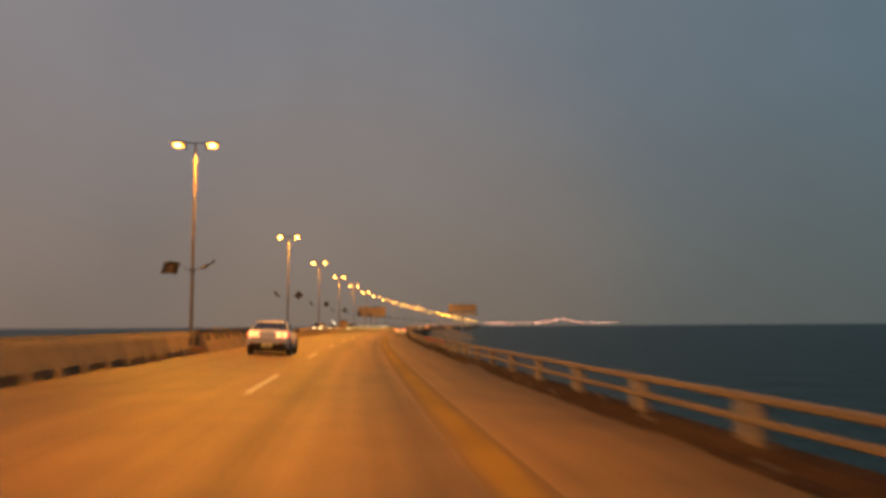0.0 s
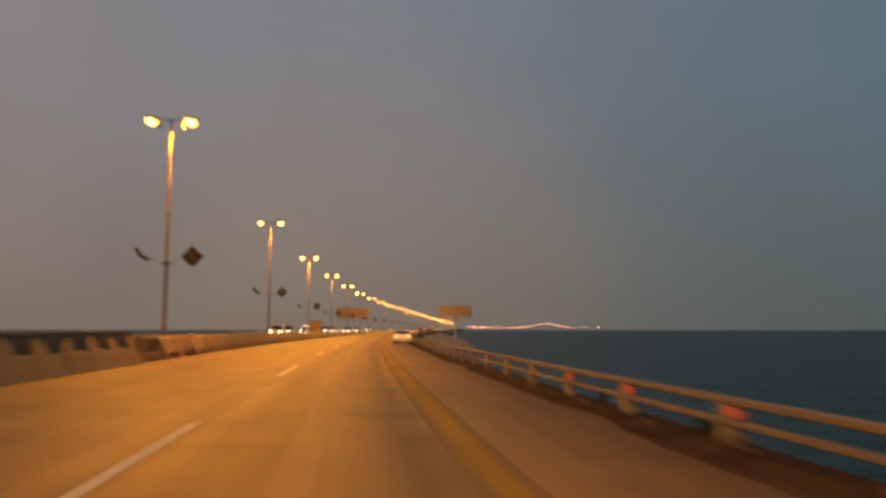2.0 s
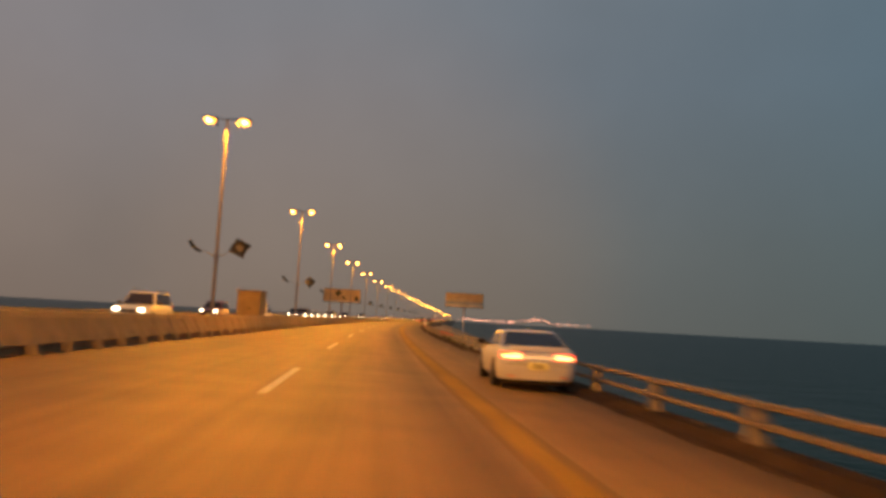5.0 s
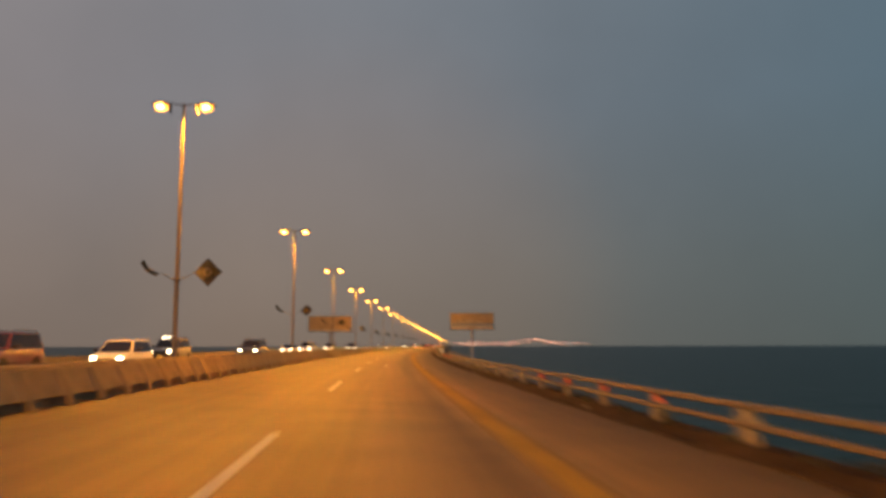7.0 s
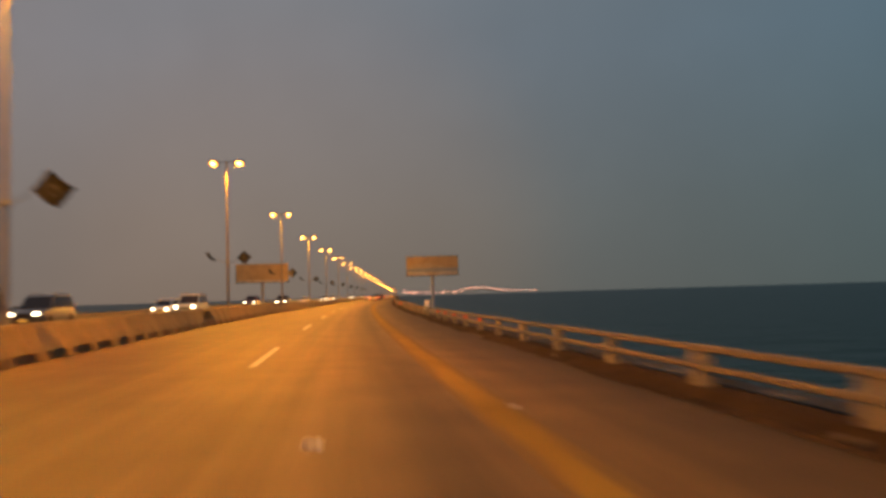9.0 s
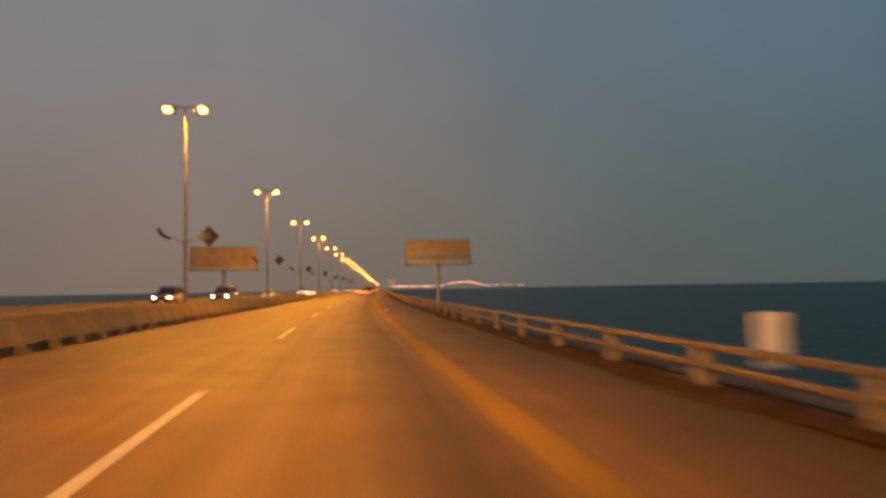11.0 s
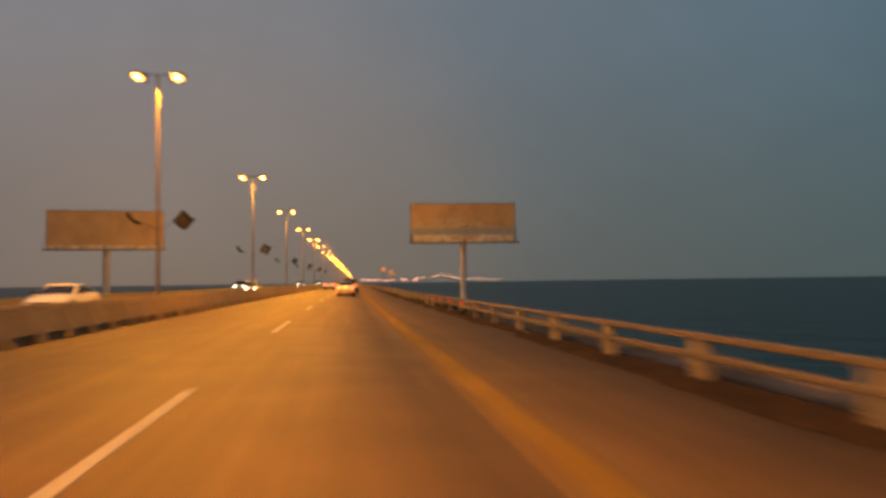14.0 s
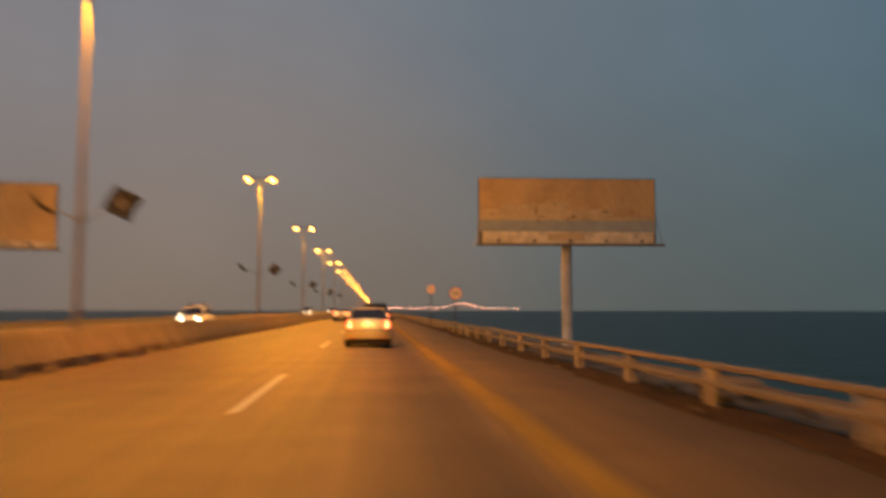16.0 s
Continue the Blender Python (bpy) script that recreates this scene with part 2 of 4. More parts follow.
WHITE_LINE = material("worn_white_line", (0.40, 0.37, 0.31), rough=0.8, scale=5.0, vary=0.25, bump=0.1, fine=80.0, spec=0.15)
YELLOW_LINE = material("worn_yellow_line", (0.28, 0.165, 0.028), rough=0.85, scale=0.25, vary=0.3, bump=0.1, fine=60.0, spec=0.1)
# the paint is worn away towards the edges of the line
yn_, yl_ = YELLOW_LINE.node_tree.nodes, YELLOW_LINE.node_tree.links
y_b = yn_["Principled BSDF"]
y_paint = y_b.inputs["Base Color"].links[0].from_socket
y_uv = yn_.new("ShaderNodeUVMap")
y_sep = yn_.new("ShaderNodeSeparateXYZ")
y_off = yn_.new("ShaderNodeMath")
y_off.operation = "SUBTRACT"
y_off.inputs[1].default_value = 3.68
y_abs = yn_.new("ShaderNodeMath")
y_abs.operation = "ABSOLUTE"
y_map = yn_.new("ShaderNodeMapping")
y_map.inputs["Scale"].default_value = (5.0, 0.35, 1.0)
y_noise = yn_.new("ShaderNodeTexNoise")
y_noise.inputs["Scale"].default_value, y_noise.inputs["Detail"].default_value = 1.0, 6
y_add = yn_.new("ShaderNodeMath")
y_add.operation = "MULTIPLY_ADD"
y_add.inputs[1].default_value = 0.34
y_wear = yn_.new("ShaderNodeMapRange")
y_wear.inputs[1].default_value, y_wear.inputs[2].default_value = 0.26, 0.42
y_mix = yn_.new("ShaderNodeMixRGB")
y_mix.inputs[2].default_value = (0.195, 0.122, 0.046, 1)
yl_.new(y_uv.outputs[0], y_sep.inputs[0])
yl_.new(y_sep.outputs["X"], y_off.inputs[0])
yl_.new(y_off.outputs[0], y_abs.inputs[0])
yl_.new(y_uv.outputs[0], y_map.inputs[0])
yl_.new(y_map.outputs[0], y_noise.inputs["Vector"])
yl_.new(y_noise.outputs["Fac"], y_add.inputs[0])
yl_.new(y_abs.outputs[0], y_add.inputs[2])
yl_.new(y_add.outputs[0], y_wear.inputs[0])
yl_.new(y_wear.outputs[0], y_mix.inputs[0])
yl_.new(y_paint, y_mix.inputs[1])
yl_.new(y_mix.outputs[0], y_b.inputs["Base Color"])
POLE_STEEL = material("painted_steel_pole", (0.22, 0.185, 0.15), rough=0.8, metal=0.0, scale=2.0, vary=0.15, bump=0.05)
HOUSING = material("lamp_housing_grey", (0.07, 0.065, 0.06), rough=0.5, metal=0.2, scale=5.0, vary=0.1, bump=0.05)
SODIUM_LENS = glowing("lit_sodium_lens", (1.0, 0.40, 0.08), 46.0)
# the arc tube burns hot mid-bowl; the orange rim is painted in for its halo
ln, ll = SODIUM_LENS.node_tree.nodes, SODIUM_LENS.node_tree.links
l_tc = ln.new("ShaderNodeTexCoord")
l_map = ln.new("ShaderNodeMapping")
l_map.inputs["Location"].default_value = (-1.0, 0.0, -0.9)
l_map.inputs["Scale"].default_value = (2.0, 0.0, 2.0)
l_len = ln.new("ShaderNodeVectorMath")
l_len.operation = "LENGTH"
l_ramp = ln.new("ShaderNodeValToRGB")
l_ramp.color_ramp.elements[0].position, l_ramp.color_ramp.elements[0].color = 0.42, (1.0, 0.42, 0.06, 1)
l_ramp.color_ramp.elements[1].position, l_ramp.color_ramp.elements[1].color = 0.92, (0.05, 0.0165, 0.0010, 1)
l_mid = l_ramp.color_ramp.elements.new(0.66)
l_mid.color = (0.22, 0.078, 0.006, 1)
ll.new(l_tc.outputs["Generated"], l_map.inputs[0])
ll.new(l_map.outputs[0], l_len.inputs[0])
ll.new(l_len.outputs["Value"], l_ramp.inputs[0])
ll.new(l_ramp.outputs[0], ln["Principled BSDF"].inputs["Emission Color"])
FLAG_CLOTH = material("dark_green_flag_cloth", (0.085, 0.078, 0.052), rough=0.9, scale=6.0, vary=0.35, bump=0.3)
FLAG_MARK = material("pale_flag_emblem", (0.24, 0.22, 0.18), rough=0.9, scale=12.0, vary=0.3, bump=0.1)
CABINET_PAINT = material("tan_cabinet_paint", (0.17, 0.115, 0.062), rough=0.6, scale=2.0, vary=0.18, bump=0.1)
BOARD_TAN = material("faded_tan_billboard_sheet", (0.47, 0.335, 0.165), rough=0.7, scale=0.35, vary=0.22, bump=0.05, fine=2.5)
BOARD_PALE = material("bleached_tan_billboard_sheet", (0.50, 0.40, 0.235), rough=0.7, scale=0.5, vary=0.25, bump=0.05, fine=3.0)
BOARD_BLUE = material("faded_blue_grey_stripe", (0.29, 0.33, 0.33), rough=0.7, scale=0.8, vary=0.15, bump=0.05, fine=4.0)
BOARD_CREAM = material("cream_apron_panel", (0.60, 0.54, 0.40), rough=0.7, scale=0.9, vary=0.4, bump=0.05, fine=5.0)
BOARD_SCUFF = material("dark_torn_patch", (0.25, 0.18, 0.09), rough=0.8, scale=6.0, vary=0.3, bump=0.1)
BOARD_STEEL = material("dark_billboard_steel", (0.12, 0.11, 0.10), rough=0.6, metal=0.4, scale=2.0, vary=0.2, bump=0.1)
BOARD_POST = material("pale_painted_steel_column", (0.36, 0.40, 0.46), rough=0.55, scale=0.7, vary=0.25, bump=0.1, fine=8.0)
TYRE = material("black_tyre_rubber", (0.02, 0.02, 0.02), rough=0.85, scale=20.0, vary=0.2, bump=0.2)
RIM = material("alloy_rim", (0.35, 0.35, 0.36), rough=0.35, metal=0.8, scale=10.0, vary=0.1, bump=0.0)
TRIM_DARK = material("dark_plastic_trim", (0.034, 0.024, 0.018), rough=0.8, scale=12.0, vary=0.2, bump=0.1, spec=0.2)
CAR_GLASS = material("dark_tinted_glass", (0.013, 0.010, 0.010), rough=0.04, scale=2.0, vary=0.1, bump=0.0, spec=0.4)
CHROME = material("chrome", (0.7, 0.7, 0.7), rough=0.15, metal=1.0, scale=5.0, vary=0.05, bump=0.0)
PLATE = material("pale_plate", (0.92, 0.86, 0.34), rough=0.5, scale=8.0, vary=0.08, bump=0.0)
PLATE_MARK = material("plate_dark_bar", (0.10, 0.09, 0.07), rough=0.6, scale=8.0, vary=0.1, bump=0.0)
PAINT_WHITE = material("white_car_paint", (0.60, 0.585, 0.57), rough=0.40, scale=2.0, vary=0.05, bump=0.0, coat=0.7, spec=0.3)
PAINT_CHAMPAGNE = material("champagne_car_paint", (0.56, 0.43, 0.20), rough=0.32, metal=0.2, scale=2.0, vary=0.06, bump=0.0, coat=0.7)
PAINT_RED = material("dark_red_car_paint", (0.07, 0.012, 0.010), rough=0.3, scale=2.0, vary=0.06, bump=0.0, coat=0.7)
PAINT_DARK = material("dark_grey_car_paint", (0.045, 0.045, 0.05), rough=0.3, scale=2.0, vary=0.06, bump=0.0, coat=0.7)
PAINT_SILVER = material("silver_car_paint", (0.42, 0.42, 0.42), rough=0.3, metal=0.4, scale=2.0, vary=0.06, bump=0.0, coat=0.7)
TAIL_RED = glowing("lit_red_tail_lens", (1.0, 0.08, 0.015), 2.6)
TAIL_HOT = glowing("lit_tail_bulb", (1.0, 0.40, 0.13), 6.5)
BAR_GLINT = glowing("lit_amber_bar", (1.0, 0.55, 0.22), 1.3)
HEAD_ON = glowing("lit_headlamp", (1.0, 0.84, 0.52), 16.0)
HEAD_OFF = material("clear_headlamp_glass", (0.5, 0.5, 0.5), rough=0.1, scale=8.0, vary=0.1, bump=0.0)
REFLECT_RED = material("red_reflector", (0.66, 0.085, 0.02), rough=0.6, scale=10.0, vary=0.1, bump=0.0)
SIGN_FACE = material("reflective_sign_face", (0.80, 0.70, 0.55), rough=0.4, scale=6.0, vary=0.12, bump=0.0)
WEED = material("dry_dark_weeds", (0.055, 0.05, 0.022), rough=0.9, scale=6.0, vary=0.4, bump=0.1)
PAPER = material("white_paper_litter", (0.88, 0.85, 0.80), rough=0.9, scale=15.0, vary=0.12, bump=0.1)
FAR_LIGHT = glowing("distant_lamp", (1.0, 0.40, 0.22), 9.5)

# the sea: dark water with wind ripples at two scales
SEA = bpy.data.materials.new("dusk_sea_water")
SEA.use_nodes = True
sn, sl = SEA.node_tree.nodes, SEA.node_tree.links
sb = sn["Principled BSDF"]
sb.inputs["Base Color"].default_value = (0.006, 0.030, 0.025, 1)
sb.inputs["Roughness"].default_value = 0.34
sb.inputs["IOR"].default_value = 1.26
sb.inputs["Specular IOR Level"].default_value = 0.20
s_tc = sn.new("ShaderNodeTexCoord")
s_n1 = sn.new("ShaderNodeTexNoise")
s_n1.inputs["Scale"].default_value, s_n1.inputs["Detail"].default_value = 0.12, 6
s_n2 = sn.new("ShaderNodeTexNoise")
s_n2.inputs["Scale"].default_value, s_n2.inputs["Detail"].default_value = 0.9, 4
s_add = sn.new("ShaderNodeMath")
s_add.operation = "MULTIPLY_ADD"
s_add.inputs[1].default_value = 0.3
s_bump = sn.new("ShaderNodeBump")
s_bump.inputs["Strength"].default_value, s_bump.inputs["Distance"].default_value = 1.0, 1.1
sl.new(s_tc.outputs["Object"], s_n1.inputs["Vector"])
sl.new(s_tc.outputs["Object"], s_n2.inputs["Vector"])
sl.new(s_n2.outputs["Fac"], s_add.inputs[0])
sl.new(s_n1.outputs["Fac"], s_add.inputs[2])
sl.new(s_add.outputs[0], s_bump.inputs["Height"])
sl.new(s_bump.outputs[0], sb.inputs["Normal"])


# ---- mesh helpers ----
def mesh_object(name, bm, mat, parent=None, label="", smooth=False):
    me = bpy.data.meshes.new(name)
    bmesh.ops.recalc_face_normals(bm, faces=bm.faces)
    if smooth:
        for e in bm.edges:
            if len(e.link_faces) == 2 and e.calc_face_angle(0.0) > 0.62:
                e.smooth = False
    bm.to_mesh(me)
    bm.free()
    if smooth:
        for f in me.polygons:
            f.use_smooth = True
    me.materials.append(mat)
    ob = new(name, me)
    if parent:
        ob.parent = parent
    if label:
        ob["label"] = label
    return ob


def part(name, bm, mat, parent, label="", smooth=False):
    return mesh_object(name, bm, mat, parent, label, smooth)


def same_part(name, me, parent, m):
    """One more piece on the same mesh."""
    ob = new(name, me)
    ob.parent = parent
    ob.matrix_local = m
    return ob


def box(bm, x0, x1, y0, y1, z0, z1, bevel=0.0, m=None):
    """A box with bevelled edges added to bm."""
    r = bmesh.ops.create_cube(bm, size=1.0)
    v = r["verts"]
    for p in v:
        p.co = Vector(((x0 + x1) / 2 + p.co.x * (x1 - x0), (y0 + y1) / 2 + p.co.y * (y1 - y0), (z0 + z1) / 2 + p.co.z * (z1 - z0)))
    if bevel:
        ed = list({e for p in v for e in p.link_edges})
        r2 = bmesh.ops.bevel(bm, geom=ed, offset=bevel, segments=1, affect="EDGES", clamp_overlap=True)
        v = list({p for f in r2["faces"] for p in f.verts} | {p for p in v if p.is_valid})
    if m is not None:
        bmesh.ops.transform(bm, matrix=m, verts=v)
    return v


def tube(bm, points, radii, sides=10, cap=True):
    """A round tube through points; radii one per point."""
    rings = []
    for i, p in enumerate(points):
        a = Vector(points[max(i - 1, 0)])
        b = Vector(points[min(i + 1, len(points) - 1)])
        d = (b - a).normalized()
        side = d.cross(Vector((0, 0, 1)))
        if side.length < 1e-3:
            side = Vector((1, 0, 0))
        side.normalize()
        up = side.cross(d)
        rings.append([bm.verts.new(Vector(p) + radii[i] * (math.cos(2 * math.pi * k / sides) * side + math.sin(2 * math.pi * k / sides) * up)) for k in range(sides)])
    for r0, r1 in zip(rings, rings[1:]):
        for k in range(sides):
            bm.faces.new((r0[k], r0[(k + 1) % sides], r1[(k + 1) % sides], r1[k]))
    if cap:
        bm.faces.new(rings[0])
        bm.faces.new(rings[-1][::-1])


def sweep(name, section, s_list, mat, parent=None, label="", lift=None):
    """A closed section [(u, z), ...] swept along the road; with UV = (u, s)."""
    n = len(section)
    verts, faces, uvs = [], [], []
    for s in s_list:
        for u, z in section:
            verts.append(at(s, u, z + (lift(s) if lift else 0.0)))
    for i in range(len(s_list) - 1):
        for k in range(n):
            k2 = (k + 1) % n
            faces.append((i * n + k, i * n + k2, (i + 1) * n + k2, (i + 1) * n + k))
            uvs.append([(section[k][0], s_list[i]), (section[k2][0], s_list[i]), (section[k2][0], s_list[i + 1]), (section[k][0], s_list[i + 1])])
    faces.append(tuple(range(n))[::-1])
    uvs.append([(u, s_list[0]) for u, z in section][::-1])
    last = (len(s_list) - 1) * n
    faces.append(tuple(last + k for k in range(n)))
    uvs.append([(u, s_list[-1]) for u, z in section])
    me = bpy.data.meshes.new(name)
    me.from_pydata(verts, [], faces)
    layer = me.uv_layers.new(name="UVMap")
    i = 0
    for f in uvs:
        for c in f:
            layer.data[i].uv = c
            i += 1
    me.materials.append(mat)
    bm = bmesh.new()
    bm.from_mesh(me)
    bmesh.ops.recalc_face_normals(bm, faces=bm.faces)
    bm.to_mesh(me)
    bm.free()
    ob = new(name, me)
    if parent:
        ob.parent = parent
    if label:
        ob["label"] = label
    return ob


def steps(a, b, d):
    n = max(1, int(round((b - a) / d)))
    return [a + (b - a) * i / n for i in range(n + 1)]


# ---- the large structure ----
SEA_Z = -4.6
S_LONG = steps(-40, 640, 10) + steps(660, 2500, 40)

bm = bmesh.new()
r = bmesh.ops.create_grid(bm, x_segments=24, y_segments=24, size=6000)
sea = tagged(mesh_object("water", bm, SEA), "dark teal rippled sea water under a dusk sky", "sea", kind="structure")
sea.location = (300, 1500, SEA_Z)

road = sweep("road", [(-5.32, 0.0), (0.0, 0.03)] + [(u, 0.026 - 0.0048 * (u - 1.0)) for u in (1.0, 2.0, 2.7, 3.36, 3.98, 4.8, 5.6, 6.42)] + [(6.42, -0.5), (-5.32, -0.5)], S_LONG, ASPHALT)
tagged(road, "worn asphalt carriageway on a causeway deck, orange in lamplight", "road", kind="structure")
road_b = sweep("road_opposite", [(2 * U_LAMP + 5.32, 0.0), (2 * U_LAMP, 0.03), (2 * U_LAMP - 6.42, 0.0), (2 * U_LAMP - 6.42, -0.5), (2 * U_LAMP + 5.32, -0.5)], S_LONG, ASPHALT_FAR)
tagged(road_b, "asphalt carriageway of the oncoming traffic on its own deck", "road", kind="structure")
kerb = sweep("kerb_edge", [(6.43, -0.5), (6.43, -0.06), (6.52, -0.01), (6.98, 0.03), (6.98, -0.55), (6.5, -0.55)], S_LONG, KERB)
fascia = sweep("embankment", [(6.985, SEA_Z - 0.5), (6.985, 0.03), (7.03, 0.03), (7.03, -0.5), (8.6, SEA_Z - 0.5)], S_LONG, EMBANKMENT)
tagged(fascia, "pale stone embankment that carries the causeway out of the sea", "embankment", kind="structure")
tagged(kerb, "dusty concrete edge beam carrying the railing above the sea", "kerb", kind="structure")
median = sweep("median_slab", [(-5.32, -0.45), (-5.32, 0.09), (-5.38, 0.12), (2 * U_LAMP + 5.38, 0.12), (2 * U_LAMP + 5.32, 0.09), (2 * U_LAMP + 5.32, -0.45)], S_LONG, SHADED_DIRT)
tagged(median, "dirty median strip, darkened for shade in the drain slots", "median", kind="structure")
kerb_b = sweep("kerb_edge_opposite", [(2 * U_LAMP - 6.42, -0.5), (2 * U_LAMP - 6.42, 0.11), (2 * U_LAMP - 7.15, 0.13), (2 * U_LAMP - 7.15, -0.55)], S_LONG, CONCRETE)
tagged(kerb_b, "concrete edge beam on the far side of the oncoming carriageway", "kerb", kind="structure")
bank_b = sweep("embankment_opposite", [(2 * U_LAMP - 7.16, SEA_Z - 0.5), (2 * U_LAMP - 7.16, 0.03), (2 * U_LAMP - 7.20, 0.03), (2 * U_LAMP - 7.20, -0.5), (2 * U_LAMP - 8.8, SEA_Z - 0.5)], S_LONG, EMBANKMENT)
tagged(bank_b, "pale stone embankment on the far side of the causeway", "embankment", kind="structure")

# ---- street lamps: tapered pole, two short arms, two lit heads ----
LAMP_S = [61.5, 94.9] + [136.0 + 33.333 * i for i in range(66)]
Z_HEAD = 10.7


def street_lamp():
    root = new("street_lamp")
    bm = bmesh.new()
    box(bm, -0.22, 0.22, -0.22, 0.22, 0.12, 0.16, 0.01)
    box(bm, -0.14, 0.14, -0.14, 0.14, 0.16, 0.42, 0.02)
    for sx in (-1, 1):
        for sy in (-1, 1):
            tube(bm, [(0.18 * sx, 0.18 * sy, 0.16), (0.18 * sx, 0.18 * sy, 0.21)], [0.018, 0.018], 6)
    part("base_plate", bm, POLE_STEEL, root)
    bm = bmesh.new()
    tube(bm, [(0, 0, 0.3), (0, 0, 3.5), (0, 0, 7.0), (0, 0, Z_HEAD + 0.12)], [0.100, 0.086, 0.070, 0.048], 14)
    part("pole", bm, POLE_STEEL, root, smooth=True)
    for sx in (-1, 1):
        bm = bmesh.new()
        tube(bm, [(0.03 * sx, 0, Z_HEAD + 0.04), (0.25 * sx, 0, Z_HEAD + 0.10), (0.62 * sx, 0, Z_HEAD + 0.12)], [0.03, 0.028, 0.026], 8)
        part("arm", bm, HOUSING, root, smooth=True)
        # a flattened drop-shaped housing with a bowl below
        bm = bmesh.new()
        bmesh.ops.create_uvsphere(bm, u_segments=14, v_segments=8, radius=1.0)
        for v in bm.verts:
            x, y, z = v.co
            z = max(z, -0.12)
            k = 1.0 - 0.28 * (x * -sx * 0.5 + 0.5)
            v.co = Vector((sx * 0.85 + x * 0.40, y * 0.235 * k, Z_HEAD + 0.06 + z * 0.12))
        box(bm, min(sx * 0.50, sx * 0.53), max(sx * 0.50, sx * 0.53), -0.15, 0.15, Z_HEAD - 0.27, Z_HEAD + 0.10, 0.008)
        head = part("lamp_head", bm, HOUSING, root, smooth=True)
        bm = bmesh.new()
        bmesh.ops.create_uvsphere(bm, u_segments=14, v_segments=8, radius=1.0)
        for v in bm.verts:
            x, y, z = v.co
            z = min(z, 0.15)
            v.co = Vector((sx * 0.87 + x * 0.29, y * 0.20, Z_HEAD + 0.06 + z * 0.25))
        lens = part("lens", bm, SODIUM_LENS, head, "lit orange sodium lamp bowl", smooth=True)
        lens.visible_shadow = False
    return tagged(root, "tall grey steel street lamp with two lit sodium heads", "street lamp", "street lamps along the median")


lamp = street_lamp()
lamp.matrix_basis = upright(LAMP_S[0], U_LAMP)
for s in LAMP_S[1:]:
    copy_thing(lamp, upright(s, U_LAMP))
# the light that the near lamps throw on the decks
for s in LAMP_S[:15]:
    for sx in (-1, 1):
        ld = bpy.data.lights.new("sodium_light", "POINT")
        ld.shadow_soft_size = 0.12
        ld.energy, ld.color = LAMP_POWER, SODIUM
        lo = new("sodium_light", ld)
        lo.matrix_basis = upright(s, U_LAMP + sx * 0.87, Z_HEAD - 0.05)


for s in LAMP_S[15:48]:
    ld = bpy.data.lights.new("sodium_light", "POINT")
    ld.shadow_soft_size, ld.energy, ld.color = 0.12, 2 * LAMP_POWER, SODIUM
    lo = new("sodium_light", ld)
    lo.matrix_basis = upright(s, U_LAMP + 1.6, Z_HEAD - 0.05)


# ---- pairs of flags on brackets half-way up the poles ----
def flag(side, tilt, swing, lie, seed):
    """A square flag hung by one corner from a short bracket; lie turns it flat on the wind."""
    rnd = random.Random(seed)
    root = new("flag")
    bm = bmesh.new()
    tube(bm, [(0.08 * side, 0, 0.0), (0.35 * side, 0, 0.10), (0.62 * side, 0, 0.28)], [0.02, 0.018, 0.014], 8)
    box(bm, -0.12, 0.12, -0.12, 0.12, -0.05, 0.05, 0.02)
    part("bracket", bm, POLE_STEEL, root)
    n = 10
    size = 0.76
    turn = pose(0.62 * side, 0, 0.28, 0, 0, swing) @ pose(0, 0, 0, 0, tilt * side, 0) @ pose(0, 0, 0, lie, 0, 0)
    ph = rnd.uniform(0, 6)

    def cloth(i, j, off):
        a, b = i / n * size, -j / n * size
        w = 0.13 * math.sin(3.6 * a / size + ph) * (a / size) + 0.08 * math.sin(4.2 * b / size + 1.3 * ph)
        b += 0.10 * a * math.sin(ph + 2.0 * a / size)
        return turn @ Vector((side * a, w + off, b))

    bm = bmesh.new()
    for off in (0.0, 0.012):
        g = [[bm.verts.new(cloth(i, j, off)) for j in range(n + 1)] for i in range(n + 1)]
        for i in range(n):
            for j in range(n):
                bm.faces.new((g[i][j], g[i + 1][j], g[i + 1][j + 1], g[i][j + 1]))
    part("cloth", bm, FLAG_CLOTH, root, smooth=True)
    bm = bmesh.new()
    for off in (-0.008, 0.020):
        c = [bm.verts.new(cloth(n * (0.5 + 0.20 * math.cos(k * math.pi / 5)), n * (0.5 + 0.24 * math.sin(k * math.pi / 5)), off)) for k in range(10)]
        bm.faces.new(c)
    part("emblem", bm, FLAG_MARK, root, "pale patch on the cloth")
    return tagged(root, "dark green flag with a pale patch on a pole bracket", "flag", "flags on the lamp poles")


# spread out, crumpled, tilted, blown away from the road
flag_right = [flag(1, -45, 8, 0, 1), flag(1, -32, -22, 60, 2), flag(1, -66, 20, 12, 3), flag(1, -15, 55, 66, 6)]
# a loose one, and streamers blown flat
flag_left = [flag(-1, -12, 20, 52, 4), flag(-1, -34, 24, 78, 5)]
RIGHT_KIND = [3, 1, 1, 2, 0, 1, 1, 0, 1, 1, 2, 1, 1, 0, 1]
hung = set()
for i, s in enumerate(LAMP_S[1:16]):
    for kinds, pick in ((flag_right, RIGHT_KIND[i]), (flag_left, min(i, 1))):
        f = kinds[pick]
        m = upright(s, U_LAMP, 4.25 if i < 3 else 3.90)
        if f.name not in hung:
            f.matrix_basis = m
            hung.add(f.name)
        else:
            copy_thing(f, m)

